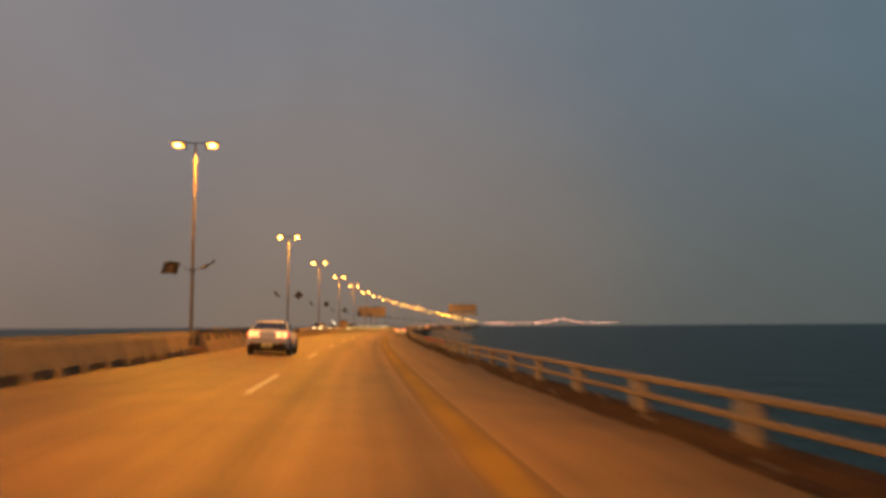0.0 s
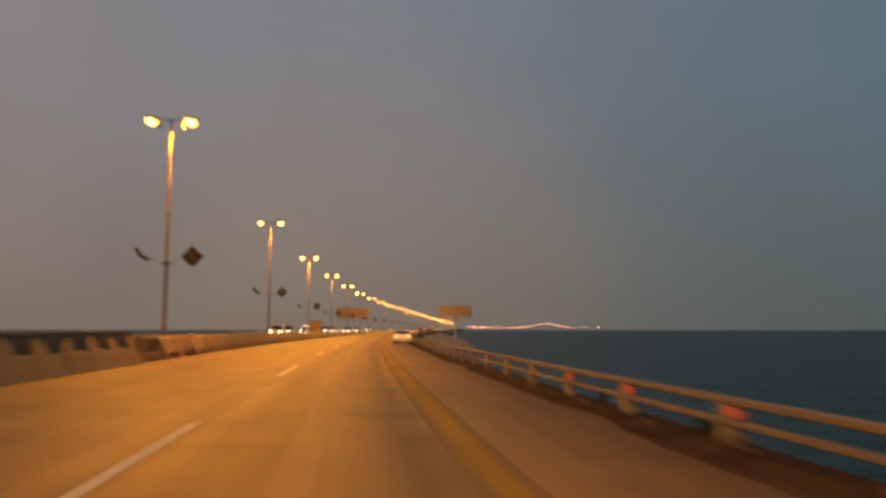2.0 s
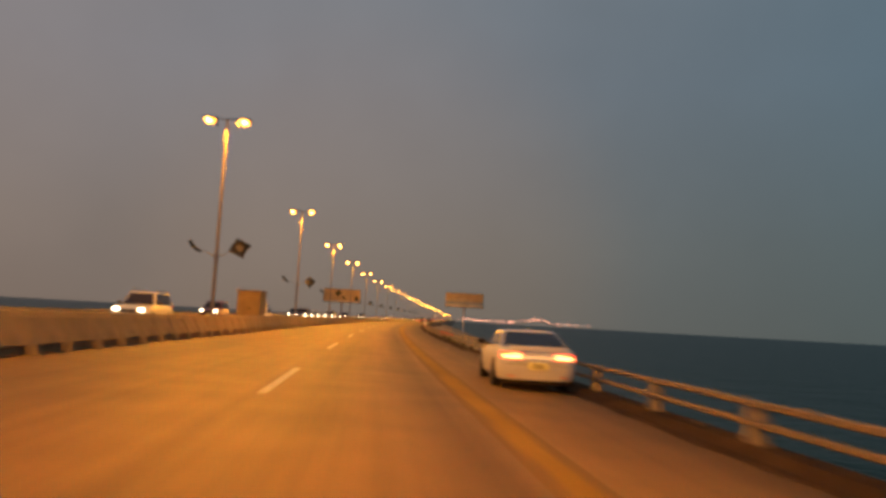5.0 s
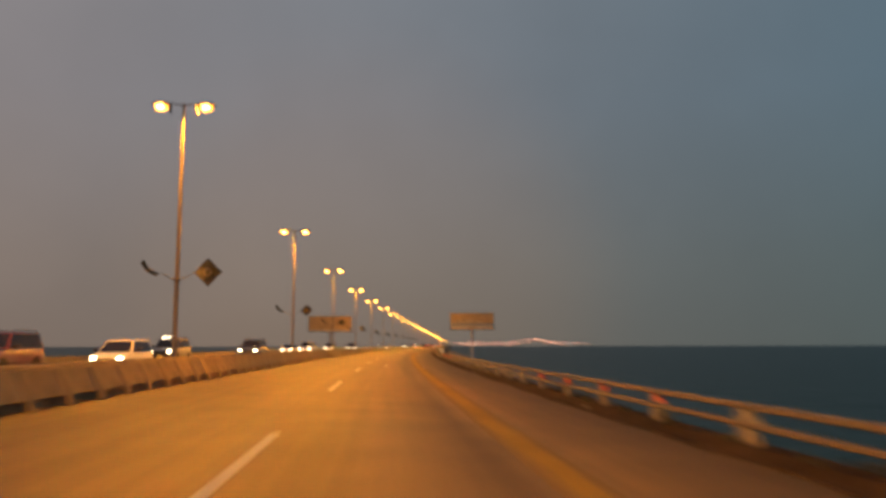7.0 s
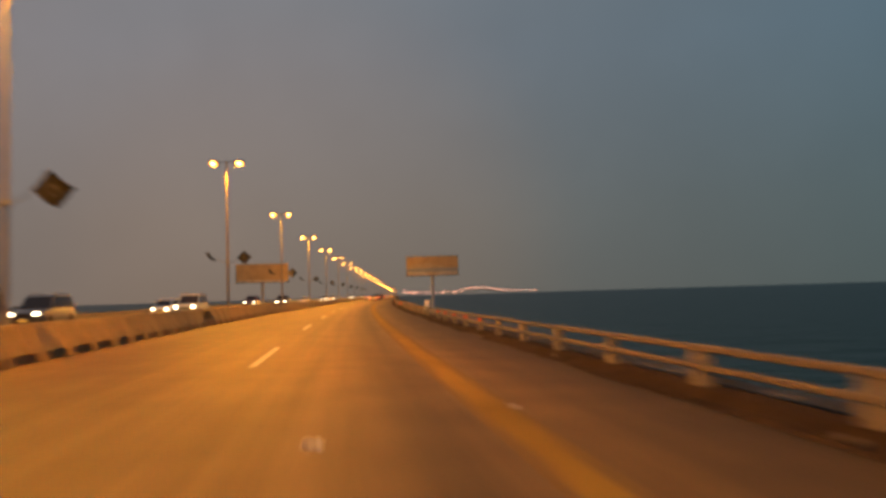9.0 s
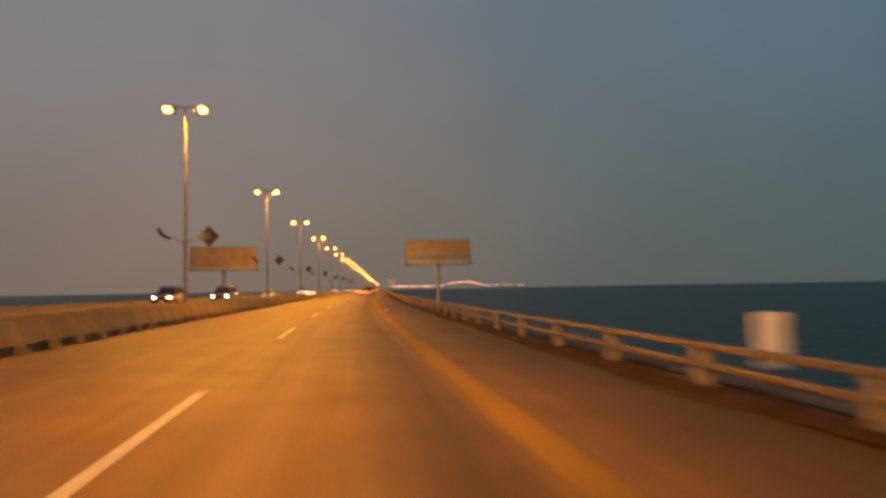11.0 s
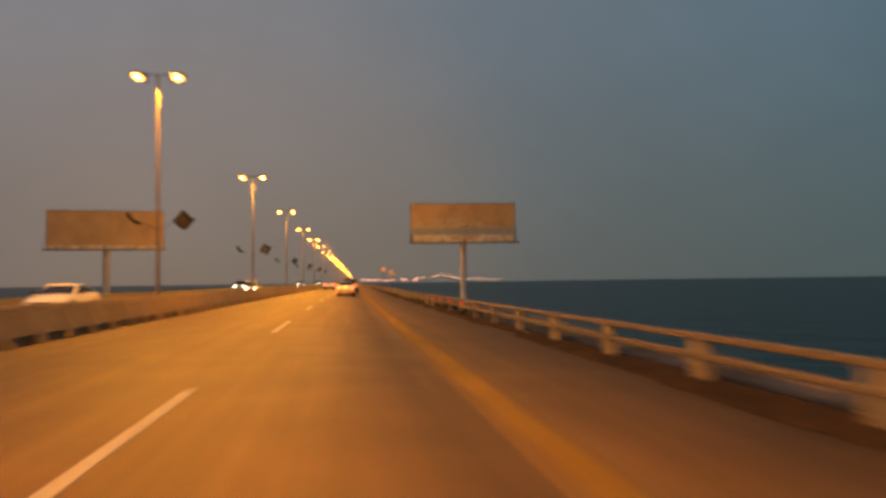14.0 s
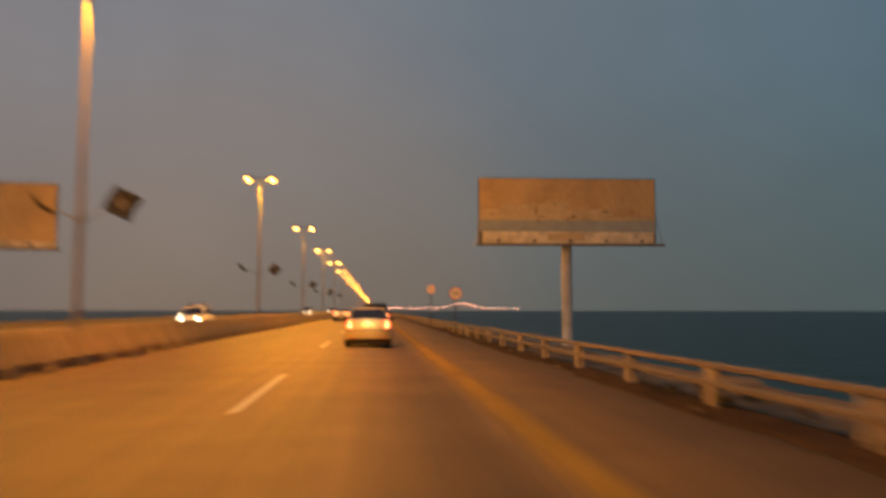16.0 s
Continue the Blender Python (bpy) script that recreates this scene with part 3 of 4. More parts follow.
# ---- litter and stains on the deck ----
bm = bmesh.new()
g = [[bm.verts.new(Vector((-0.16 + 0.08 * i, -0.24 + 0.12 * j, 0.045 + 0.035 * math.sin(2.1 * i + 1.3 * j)))) for j in range(5)] for i in range(5)]
for i in range(4):
    for j in range(4):
        bm.faces.new((g[i][j], g[i + 1][j], g[i + 1][j + 1], g[i][j + 1]))
bmesh.ops.solidify(bm, geom=list(bm.faces), thickness=0.006)
paper = tagged(mesh_object("paper_scrap", bm, PAPER), "crumpled scrap of white paper lying on the asphalt", "litter", "litter on the road")
paper.matrix_basis = on_road(257.0, 1.57, 0.0, 20)
paper.scale = (0.62, 0.62, 0.62)
for s, u, k, tr in ((259.4, 3.94, 0.32, 70), (347.3, 4.08, 0.5, 40), (96.0, 5.6, 0.22, 10), (206.0, 5.4, 0.3, 120)):
    c = copy_thing(paper, on_road(s, u, 0.0, tr))
    c.scale = (k, k, k)
bm = bmesh.new()
box(bm, -0.42, 0.42, -0.13, 0.13, 0.012, 0.035, 0.012)
for v in bm.verts:
    v.co.z += 0.012 * math.sin(9 * v.co.x)
    v.co.y += 0.05 * math.sin(5 * v.co.x)
mat_piece = tagged(mesh_object("rubber_strip", bm, TYRE), "flat dark strip of torn tyre rubber on the shoulder", "litter")
mat_piece.matrix_basis = on_road(344.7, 4.50, 0.02, 4)

# ---- the utility cabinet on the median ----
cab = new("utility_cabinet")
bm = bmesh.new()
box(bm, -0.78, 0.78, -1.25, 1.25, 0.12, 0.22, 0.02)
part("plinth", bm, CONCRETE, cab)
bm = bmesh.new()
box(bm, -0.72, 0.72, -1.2, 1.2, 0.22, 2.36, 0.03)
part("body", bm, CABINET_PAINT, cab)
bm = bmesh.new()
box(bm, -0.80, 0.80, -1.28, 1.28, 2.36, 2.44, 0.025)
part("roof", bm, CABINET_PAINT, cab)
for x0, x1 in ((-0.66, -0.02), (0.02, 0.66)):
    bm = bmesh.new()
    box(bm, x0, x1, -1.225, -1.203, 0.34, 2.28, 0.008)
    d = part("door", bm, CABINET_PAINT, cab)
    bm = bmesh.new()
    xh = x1 - 0.08 if x0 < -0.1 else x0 + 0.08
    box(bm, xh - 0.02, xh + 0.02, -1.26, -1.226, 1.2, 1.42, 0.006)
    part("handle", bm, TRIM_DARK, d, "dark handle")
    for k in range(5):
        bm = bmesh.new()
        box(bm, (x0 + x1) / 2 - 0.16, (x0 + x1) / 2 + 0.16, -1.24, -1.227, 1.9 + 0.05 * k, 1.925 + 0.05 * k)
        part("louvre", bm, CABINET_PAINT, d)
cab.matrix_basis = on_road(214.9, -6.48)
tagged(cab, "large tan steel utility cabinet standing on the median strip", "cabinet")

# ---- the small white marker board behind the railing ----
mk = new("marker_board")
bm = bmesh.new()
tube(bm, [(0, 0, 0.05), (0, 0, 0.75)], [0.03, 0.03], 8)
part("post", bm, POLE_STEEL, mk)
bm = bmesh.new()
box(bm, -0.2, 0.2, -0.06, -0.035, 0.42, 1.14, 0.012)
part("board", bm, PAPER, mk, "plain white board")
mk.matrix_basis = on_road(305.5, 6.93)
tagged(mk, "small white marker board on a short post behind the railing", "sign")


# ---- two round road signs on posts at the railing ----
def road_sign(z, r):
    root = new("road_sign")
    bm = bmesh.new()
    tube(bm, [(0, 0, 0.05), (0, 0, z + r * 0.8)], [0.04, 0.04], 10)
    part("post", bm, TRIM_DARK, root, smooth=True)
    for name, rr, y0, y1, mat, lab in (("rim", r, -0.075, -0.045, REFLECT_RED, "red rim"), ("face", r * 0.90, -0.085, -0.074, SIGN_FACE, "pale face")):
        bm = bmesh.new()
        tube(bm, [(0, y0, z), (0, y1, z)], [rr, rr], 28)
        part(name, bm, mat, root, lab)
    bm = bmesh.new()
    for x in (-0.16, 0.10):
        box(bm, x * r * 2, (x + 0.11) * r * 2, -0.092, -0.086, z - 0.3 * r, z + 0.3 * r, 0.004)
    part("symbol_bar", bm, RUBBLE, root, "faded bars")
    return tagged(root, "round red-rimmed road sign with a pale face on a post", "road sign", "road signs at the railing")


road_sign(3.16, 0.35).matrix_basis = upright(480.6, 6.80)
road_sign(2.49, 0.43).matrix_basis = upright(465.0, 7.30)


# ---- billboards on single columns in the sea ----
def billboard(width, z0, z1, striped):
    root = new("billboard")
    h = z1 - z0
    bm = bmesh.new()
    tube(bm, [(0, 0.55, SEA_Z - 1.5), (0, 0.55, z0 - 0.1), (0, 0.55, z0 + 0.45 * h)], [0.48, 0.45, 0.42], 20)
    part("column", bm, BOARD_POST, root, "pale painted steel column with rust streaks" if striped else "grey painted steel column", smooth=True)
    bm = bmesh.new()
    box(bm, -width / 2 - 0.08, width / 2 + 0.08, 0.0, 0.16, z0 + 0.02, z1 + 0.06, 0.02)
    for k in range(7):
        x = -width / 2 + width * (k + 0.5) / 7
        box(bm, x - 0.07, x + 0.07, 0.16, 0.42, z0, z1, 0.01)
    for z in (z0 + 0.3, (z0 + z1) / 2, z1 - 0.4):
        box(bm, -width / 2, width / 2, 0.42, 0.62, z - 0.1, z + 0.1, 0.01)
    part("frame", bm, BOARD_STEEL, root)
    n = 8
    edge = random.Random(13)
    for k in range(n):
        x0 = -width / 2 + width * k / n
        # the upper sheet has torn off unevenly over the bleached one below it
        cut = 0.56 + edge.uniform(-0.07, 0.11) - (0.10 if k >= n - 2 else 0.0)
        band = ((cut, 1.0, BOARD_TAN), (0.36, cut, BOARD_PALE), (0.19, 0.36, BOARD_BLUE), (0.0, 0.19, BOARD_CREAM)) if striped else ((0.10, 1.0, BOARD_TAN), (0.0, 0.10, BOARD_CREAM))
        for a, b, mat in band:
            bm = bmesh.new()
            proud = 0.03 if mat is BOARD_CREAM else 0.0
            inset = 0.30 if mat is BOARD_CREAM and striped else 0.0
            box(bm, x0 + 0.006 + (inset if k == 0 else 0), x0 + width / n - 0.006 - (0.4 * inset if k == n - 1 else 0), -0.05 - proud, -0.004, z0 + a * h + 0.006, z0 + b * h - 0.006, 0.006)
            part("panel", bm, mat, root)
    # walkway ledge with brackets and floodlight stubs
    bm = bmesh.new()
    box(bm, -width / 2 - 0.35, width / 2 + 0.5, -1.0, -0.06, z0 - 0.14, z0 - 0.06, 0.01)
    box(bm, -width / 2 - 0.35, width / 2 + 0.5, -1.03, -0.97, z0 - 0.24, z0 - 0.02, 0.01)
    part("walkway", bm, BOARD_STEEL, root)
    for k in range(5):
        x = -width / 2 + width * (k + 0.5) / 5
        bm = bmesh.new()
        tube(bm, [(x, -0.98, z0 - 0.06), (x, -1.25, z0 + 0.12)], [0.025, 0.025], 6)
        box(bm, x - 0.16, x + 0.16, -1.36, -1.2, z0 + 0.08, z0 + 0.28, 0.02)
        part("floodlight", bm, BOARD_STEEL, root, "unlit floodlight")
    for sx in (-1, 1):
        bm = bmesh.new()
        tube(bm, [(sx * (width / 2 + 0.06), -0.05, z0 + 0.42 * h), (sx * (width / 2 + 0.30), -0.95, z0 - 0.05)], [0.025, 0.025], 6)
        part("brace", bm, BOARD_STEEL, root)
    if striped:
        rnd = random.Random(7)
        # ragged tears: x and z as fractions of the sheet, half width and half height in metres
        tears = [(-0.178, 0.52, 0.16, 0.62), (-0.150, 0.42, 0.42, 0.12), (-0.165, 0.36, 0.10, 0.28), (-0.09, 0.36, 0.06, 0.22), (0.035, 0.42, 0.42, 0.20),
                 (0.005, 0.38, 0.30, 0.12), (-0.43, 0.46, 0.70, 0.09), (0.155, 0.74, 0.05, 0.10), (0.22, 0.50, 0.50, 0.10), (0.37, 0.50, 0.10, 0.35), (-0.07, 0.60, 0.06, 0.35)]
        for fx, fz, rx_, rz_ in tears:
            bm = bmesh.new()
            c = [bm.verts.new(Vector((fx * width + rx_ * rnd.uniform(0.35, 1.0) * math.cos(a * 0.628), -0.053, z0 + h * fz + rz_ * rnd.uniform(0.35, 1.0) * math.sin(a * 0.628)))) for a in range(10)]
            f = bm.faces.new(c)
            r = bmesh.ops.extrude_face_region(bm, geom=[f])
            bmesh.ops.translate(bm, verts=[v for v in r["geom"] if isinstance(v, bmesh.types.BMVert)], vec=(0, -0.004, 0))
            part("torn_patch", bm, BOARD_SCUFF, root)
        # bare grey metal where the middle of the apron has lost its paint
        for fx, wx, zz in ((-0.06, 0.8, 0.62), (0.03, 1.0, 0.70)):
            bm = bmesh.new()
            box(bm, fx * width - wx, fx * width + wx, -0.086, -0.081, z0 + 0.30, z0 + 0.30 + zz, 0.002)
            part("bare_patch", bm, BOARD_PALE, root)
    return root


bb = tagged(billboard(15.25, 7.03, 12.70, True), "weathered blank billboard, tan with a blue-grey stripe, on a pale column", "billboard", "roadside billboards")
bb.matrix_basis = pose(73.6, 470.6, 0, 0, 0, -14.0)
bb2 = tagged(billboard(14.9, 6.4, 11.7, False), "blank tan billboard with a pale lower edge on a steel column", "billboard", "roadside billboards")
bb2.matrix_basis = pose(24.5, 480.2, 0, 0, 0, -2.0)


# ---- vehicles ----
def loft(bm, rings, close=True):
    vs = [[bm.verts.new(p) for p in r] for r in rings]
    n = len(vs[0])
    for a, b in zip(vs, vs[1:]):
        for k in range(n):
            bm.faces.new((a[k], a[(k + 1) % n], b[(k + 1) % n], b[k]))
    if close:
        bm.faces.new(vs[0][::-1])
        bm.faces.new(vs[-1])


def panel(bm, corners, out, thick=0.012):
    """A quad plate pushed out by out."""
    c = [Vector(p) for p in corners]
    nrm = (c[1] - c[0]).cross(c[2] - c[0]).normalized()
    if nrm.dot(Vector(out)) < 0:
        nrm = -nrm
    lo = [bm.verts.new(p - nrm * 0.01) for p in c]
    hi = [bm.verts.new(p + nrm * thick) for p in c]
    bm.faces.new(hi)
    bm.faces.new(lo[::-1])
    for k in range(4):
        bm.faces.new((lo[k], lo[(k + 1) % 4], hi[(k + 1) % 4], hi[k]))


SHAPES = {
    # length, width, height, belt height, bonnet height, boot height; greenhouse foot and roof as fractions of the length
    "sedan": dict(L=4.9, W=1.86, H=1.42, belt=0.97, bonnet=0.85, boot=1.03, g=(-0.385, 0.20), r=(-0.20, 0.03), wheel=0.33, ground=0.20),
    "large_sedan": dict(L=5.1, W=1.94, H=1.56, belt=1.06, bonnet=0.94, boot=1.16, g=(-0.385, 0.20), r=(-0.20, 0.03), wheel=0.35, ground=0.22),
    "saloon": dict(L=4.35, W=1.70, H=1.46, belt=0.95, bonnet=0.86, boot=1.05, g=(-0.37, 0.23), r=(-0.21, 0.06), wheel=0.30, ground=0.19),
    "hatch": dict(L=4.2, W=1.75, H=1.55, belt=0.98, bonnet=0.90, boot=1.0, g=(-0.485, 0.25), r=(-0.42, 0.08), wheel=0.31, ground=0.19),
    "suv": dict(L=4.9, W=1.92, H=1.85, belt=1.15, bonnet=1.08, boot=1.15, g=(-0.49, 0.20), r=(-0.45, 0.06), wheel=0.37, ground=0.26),
}


def car(name, shape, paint, tails, heads, rear_style=0):
    p = SHAPES[shape]
    L, W, H, belt, wr = p["L"], p["W"], p["H"], p["belt"], p["wheel"]
    root = new(name)
    hw = W / 2
    gr = p["ground"]

    # lower body: rounded sections from tail to nose
    def top_z(f):
        if f < p["g"][0]:
            k = (f + 0.5) / max(p["g"][0] + 0.5, 0.01)
            return p["boot"] - 0.05 * (1 - k) ** 2
        if f < p["g"][1]:
            k = (f - p["g"][0]) / (p["g"][1] - p["g"][0])
            return p["boot"] + (belt - p["boot"]) * k
        k = (f - p["g"][1]) / (0.5 - p["g"][1])
        return belt + (p["bonnet"] - belt) * min(1, 2.2 * k) - 0.24 * max(0, k - 0.55) ** 1.5 / 0.3

    D = 0.105 * L
    def inset(x):
        """How far the end of the car curves away at the offset x."""
        return D * (1 - max(0.0, 1 - min(abs(x) / hw, 1.0) ** 4) ** 0.25)

    def rake(z):
        """The tail leans forward above the bumper and tucks in below it."""
        if z > 0.60:
            return 0.11 * ((z - 0.60) / (p["boot"] - 0.60)) ** 2
        return 0.09 * ((0.60 - z) / (0.60 - gr)) ** 2

    rings = []
    curve = (1.0, 0.997, 0.985, 0.96, 0.92, 0.85, 0.75, 0.60, 0.40, 0.0)
    stations = [(-0.5 * L + D * (1 - k), k) for k in curve]
    stations += [(f * L, 0.0) for f in (-0.30, -0.18, -0.05, 0.08, 0.20, 0.30)]
    stations += [(0.5 * L - D * (1 - k), k) for k in curve[::-1]]
    for y, k in stations:
        f = y / L
        w = max(hw * 0.02, hw * (1 - k ** 4) ** 0.25)
        sharp = min(1.0, w / hw * 1.6)
        zt = top_z(f) - (0.05 if y < 0 else 0.10) * k ** 10
        zb = gr + 0.04 * k ** 2
        half = [(0.0, zb), (w * 0.86, zb), (w * 0.97, zb + 0.10), (w, zb + 0.28), (w * 0.998, zb + 0.40), (w * 0.985, zt - 0.24), (w * 0.955, zt - 0.11), (w * (0.90 if sharp == 1 else 0.94), zt - 0.03), (w * 0.74, zt), (0.0, zt + 0.02)]
        lean_in = [rake(z) * k ** 3 * (1 if y < 0 else -1) for x, z in half]
        rings.append([Vector((x, y + d, z)) for (x, z), d in zip(half, lean_in)] + [Vector((-x, y + d, z)) for (x, z), d in list(zip(half, lean_in))[-2:0:-1]])
    bm = bmesh.new()
    loft(bm, rings)
    part("body", bm, paint, root, smooth=True)

    def tail_piece(bm, x0, x1, z0, z1, proud, thick=0.035, n=6):
        """A plate that follows the curved tail from x0 to x1."""
        g = []
        for i in range(n + 1):
            x = x0 + (x1 - x0) * i / n
            g.append([bm.verts.new(Vector((x, -L / 2 + inset(x) + rake(z) - o, z))) for z, o in ((z0, proud), ((z0 + z1) / 2, proud + 0.004), (z1, proud), (z1, proud - thick), (z0, proud - thick))])
        for a, b in zip(g, g[1:]):
            for k in range(5):
                bm.faces.new((a[k], a[(k + 1) % 5], b[(k + 1) % 5], b[k]))
        bm.faces.new(g[0])
        bm.faces.new(g[-1][::-1])

    # greenhouse with pillars and roof
    yr0, yf0 = p["g"][0] * L, p["g"][1] * L
    yr1, yf1 = p["r"][0] * L, p["r"][1] * L
    w0, w1 = hw * 0.89, hw * 0.73
    zr, zf = top_z(p["g"][0]) - 0.03, top_z(p["g"][1]) - 0.03
    ring_g = []
    for k in range(6):
        t = k / 5
        e = t ** 0.9
        w = w0 + (w1 - w0) * e
        yr = yr0 + (yr1 - yr0) * e
        yf = yf0 + (yf1 - yf0) * e
        za = zr + (H - 0.06 - zr) * t
        zc = zf + (H - 0.06 - zf) * t
        ring_g.append([Vector((-w, yr + 0.05, za)), Vector((-w * 0.82, yr, za)), Vector((w * 0.82, yr, za)), Vector((w, yr + 0.05, za)),
                       Vector((w, yf - 0.06, zc)), Vector((w * 0.82, yf, zc)), Vector((-w * 0.82, yf, zc)), Vector((-w, yf - 0.06, zc))])
    cx = (yr1 + yf1) / 2
    ring_g.append([Vector((v.x * 0.90, cx + (v.y - cx) * 0.92, H - 0.015)) for v in ring_g[-1]])
    ring_g.append([Vector((v.x * 0.45, cx + (v.y - cx) * 0.6, H)) for v in ring_g[-2]])
    bm = bmesh.new()
    loft(bm, ring_g)
    part("roof", bm, paint, root, smooth=True)

    def pt(side, front, t, inset):
        w = w0 + (w1 - w0) * t
        y = (yf0 + (yf1 - yf0) * t) if front else (yr0 + (yr1 - yr0) * t)
        z = (zf if front else zr) + (H - 0.06 - (zf if front else zr)) * t
        return Vector((side * w * inset, y, z))
    bm = bmesh.new()
    panel(bm, [pt(-1, False, 0.06, 0.94), pt(1, False, 0.06, 0.94), pt(1, False, 0.97, 0.92), pt(-1, False, 0.97, 0.92)], (0, -1, 0.5))
    part("rear_window", bm, CAR_GLASS, root)
    bm = bmesh.new()
    panel(bm, [pt(-1, True, 0.06, 0.90), pt(1, True, 0.06, 0.90), pt(1, True, 0.93, 0.86), pt(-1, True, 0.93, 0.86)], (0, 1, 0.5))
    part("windscreen", bm, CAR_GLASS, root)
    for side in (-1, 1):
        ymid = 0.42 * (yr1 + yf1) + 0.08 * (yr0 + yf0)
        for front in (False, True):
            bm = bmesh.new()
            a0, a1 = pt(side, front, 0.06, 1.0), pt(side, front, 0.93, 1.0)
            k = -0.14 if front else 0.26
            a0.y += k * 0.9
            a1.y += k * 0.6
            b0, b1 = a0.copy(), a1.copy()
            b0.y = b1.y = ymid + (0.012 if front else -0.012)
            panel(bm, [a0, b0, b1, a1], (side, 0, 0.2), 0.016)
            part("side_window", bm, CAR_GLASS, root)
        bm = bmesh.new()
        pb0, pb1 = pt(side, True, 0.06, 1.0), pt(side, True, 0.93, 1.0)
        pb0.y = pb1.y = ymid
        box(bm, -0.01, 0.014, ymid - 0.05, ymid + 0.05, 0.0, 1.0)
        for v in bm.verts:
            v.co.x = v.co.x * side + pb0.x + (pb1.x - pb0.x) * v.co.z
            v.co.z = pb0.z + (pb1.z - pb0.z) * v.co.z
        part("door_pillar", bm, TRIM_DARK, root)
        bm = bmesh.new()
        box(bm, side * hw * 0.93 - 0.03, side * hw * 0.93 + 0.03, yf0 - 0.42, yf0 - 0.30, belt - 0.02, belt + 0.06, 0.02)
        xm = side * (hw + 0.10)
        box(bm, min(xm - 0.10, xm + 0.10), max(xm - 0.10, xm + 0.10), yf0 - 0.42, yf0 - 0.27, belt + 0.0, belt + 0.14, 0.03)
        part("mirror", bm, TRIM_DARK, root)
        bm = bmesh.new()
        for yh in (yf0 - 1.25, yf0 - 2.15):
            box(bm, side * hw - 0.012, side * hw + 0.022, yh - 0.1, yh + 0.1, belt - 0.13, belt - 0.10, 0.006)
        part("door_handle", bm, paint, root)
    # wheels in dark arches
    for side in (-1, 1):
        for fy in (-0.29, 0.30):
            y = fy * L
            bm = bmesh.new()
            k = 18
            c = [Vector((side * (hw - 0.06), y + (wr + 0.07) * math.cos(a * 2 * math.pi / k), wr + (wr + 0.07) * math.sin(a * 2 * math.pi / k))) for a in range(k)]
            lo = [bm.verts.new(v) for v in c]
            hi = [bm.verts.new(v + Vector((side * 0.065, 0, 0))) for v in c]
            bm.faces.new(lo)
            bm.faces.new(hi)
            for a in range(k):
                bm.faces.new((lo[a], lo[(a + 1) % k], hi[(a + 1) % k], hi[a]))
            bmesh.ops.bisect_plane(bm, geom=bm.verts[:] + bm.edges[:] + bm.faces[:], plane_co=(0, 0, gr + 0.03), plane_no=(0, 0, -1), clear_outer=True)
            part("wheel_arch", bm, TRIM_DARK, root)
            bm = bmesh.new()
            prof = [(wr * 0.62, 0.0), (wr * 0.93, 0.0), (wr, 0.04), (wr, 0.17), (wr * 0.93, 0.21), (wr * 0.62, 0.21)]
            rr = [[Vector((side * (hw + 0.012 - x), y + q * math.cos(a * 2 * math.pi / 24), wr + q * math.sin(a * 2 * math.pi / 24))) for q, x in prof] for a in range(25)]
            loft(bm, rr, close=False)
            wheel = part("wheel", bm, TYRE, root, smooth=True)
            bm = bmesh.new()
            xo = side * (hw - 0.02)
            tube(bm, [(xo - side * 0.15, y, wr), (xo - side * 0.12, y, wr)], [wr * 0.63, wr * 0.63], 20)
            tube(bm, [(xo - side * 0.10, y, wr), (xo, y, wr)], [wr * 0.14, wr * 0.12], 10)
            for a in range(5):
                th = a * 2 * math.pi / 5
                tube(bm, [(xo - side * 0.02, y, wr), (xo - side * 0.02, y + wr * 0.62 * math.cos(th), wr + wr * 0.62 * math.sin(th))], [0.035, 0.03], 6)
            part("rim", bm, RIM, wheel)
    # tail: bumper insert, lamps, plate, badge bar
    zt = p["boot"]
    bm = bmesh.new()
    tail_piece(bm, -hw * 0.93, hw * 0.93, gr - 0.02, gr + (0.33 if rear_style == 0 else 0.07 if rear_style == 2 else 0.14), 0.012, 0.10, 12)
    part("bumper_insert", bm, TRIM_DARK, root)
    zl = zt - 0.21 if shape != "suv" else 1.02
    w_l = (0.52, 0.24, 0.50)[rear_style]
    h_l = (0.10, 0.13, 0.075)[rear_style]
    xo = hw * 0.94
    for side in (-1, 1):
        bm = bmesh.new()
        tail_piece(bm, side * (xo - w_l), side * xo, zl - h_l, zl + h_l, 0.012)
        tl = part("tail_light", bm, TAIL_RED if tails else REFLECT_RED, root, "lit red tail light" if tails else "")
        if tails:
            bm = bmesh.new()
            if rear_style == 0:
                for zz in (zl - 0.065, zl + 0.065):
                    tail_piece(bm, side * (xo - w_l + 0.03), side * (xo - 0.08), zz - 0.020, zz + 0.020, 0.024, 0.02)
                for xx in (xo - w_l + 0.05, xo - 0.10):
                    tail_piece(bm, side * (xx - 0.022), side * (xx + 0.022), zl - 0.05, zl + 0.05, 0.024, 0.02, 1)
            elif rear_style == 1:
                tail_piece(bm, side * (xo - 0.20), side * (xo - 0.05), zl - 0.10, zl - 0.01, 0.024, 0.02, 3)
                tail_piece(bm, side * (xo - 0.17), side * (xo - 0.06), zl + 0.03, zl + 0.10, 0.024, 0.02, 3)
            else:
                tail_piece(bm, side * (xo - w_l + 0.02), side * (xo - 0.04), zl - 0.055, zl + 0.010, 0.024, 0.02)
                tail_piece(bm, side * (xo - w_l + 0.02), side * (xo - 0.22), zl + 0.030, zl + 0.050, 0.024, 0.02)
            part("bulb", bm, TAIL_HOT, tl, "glowing brake lamp core")
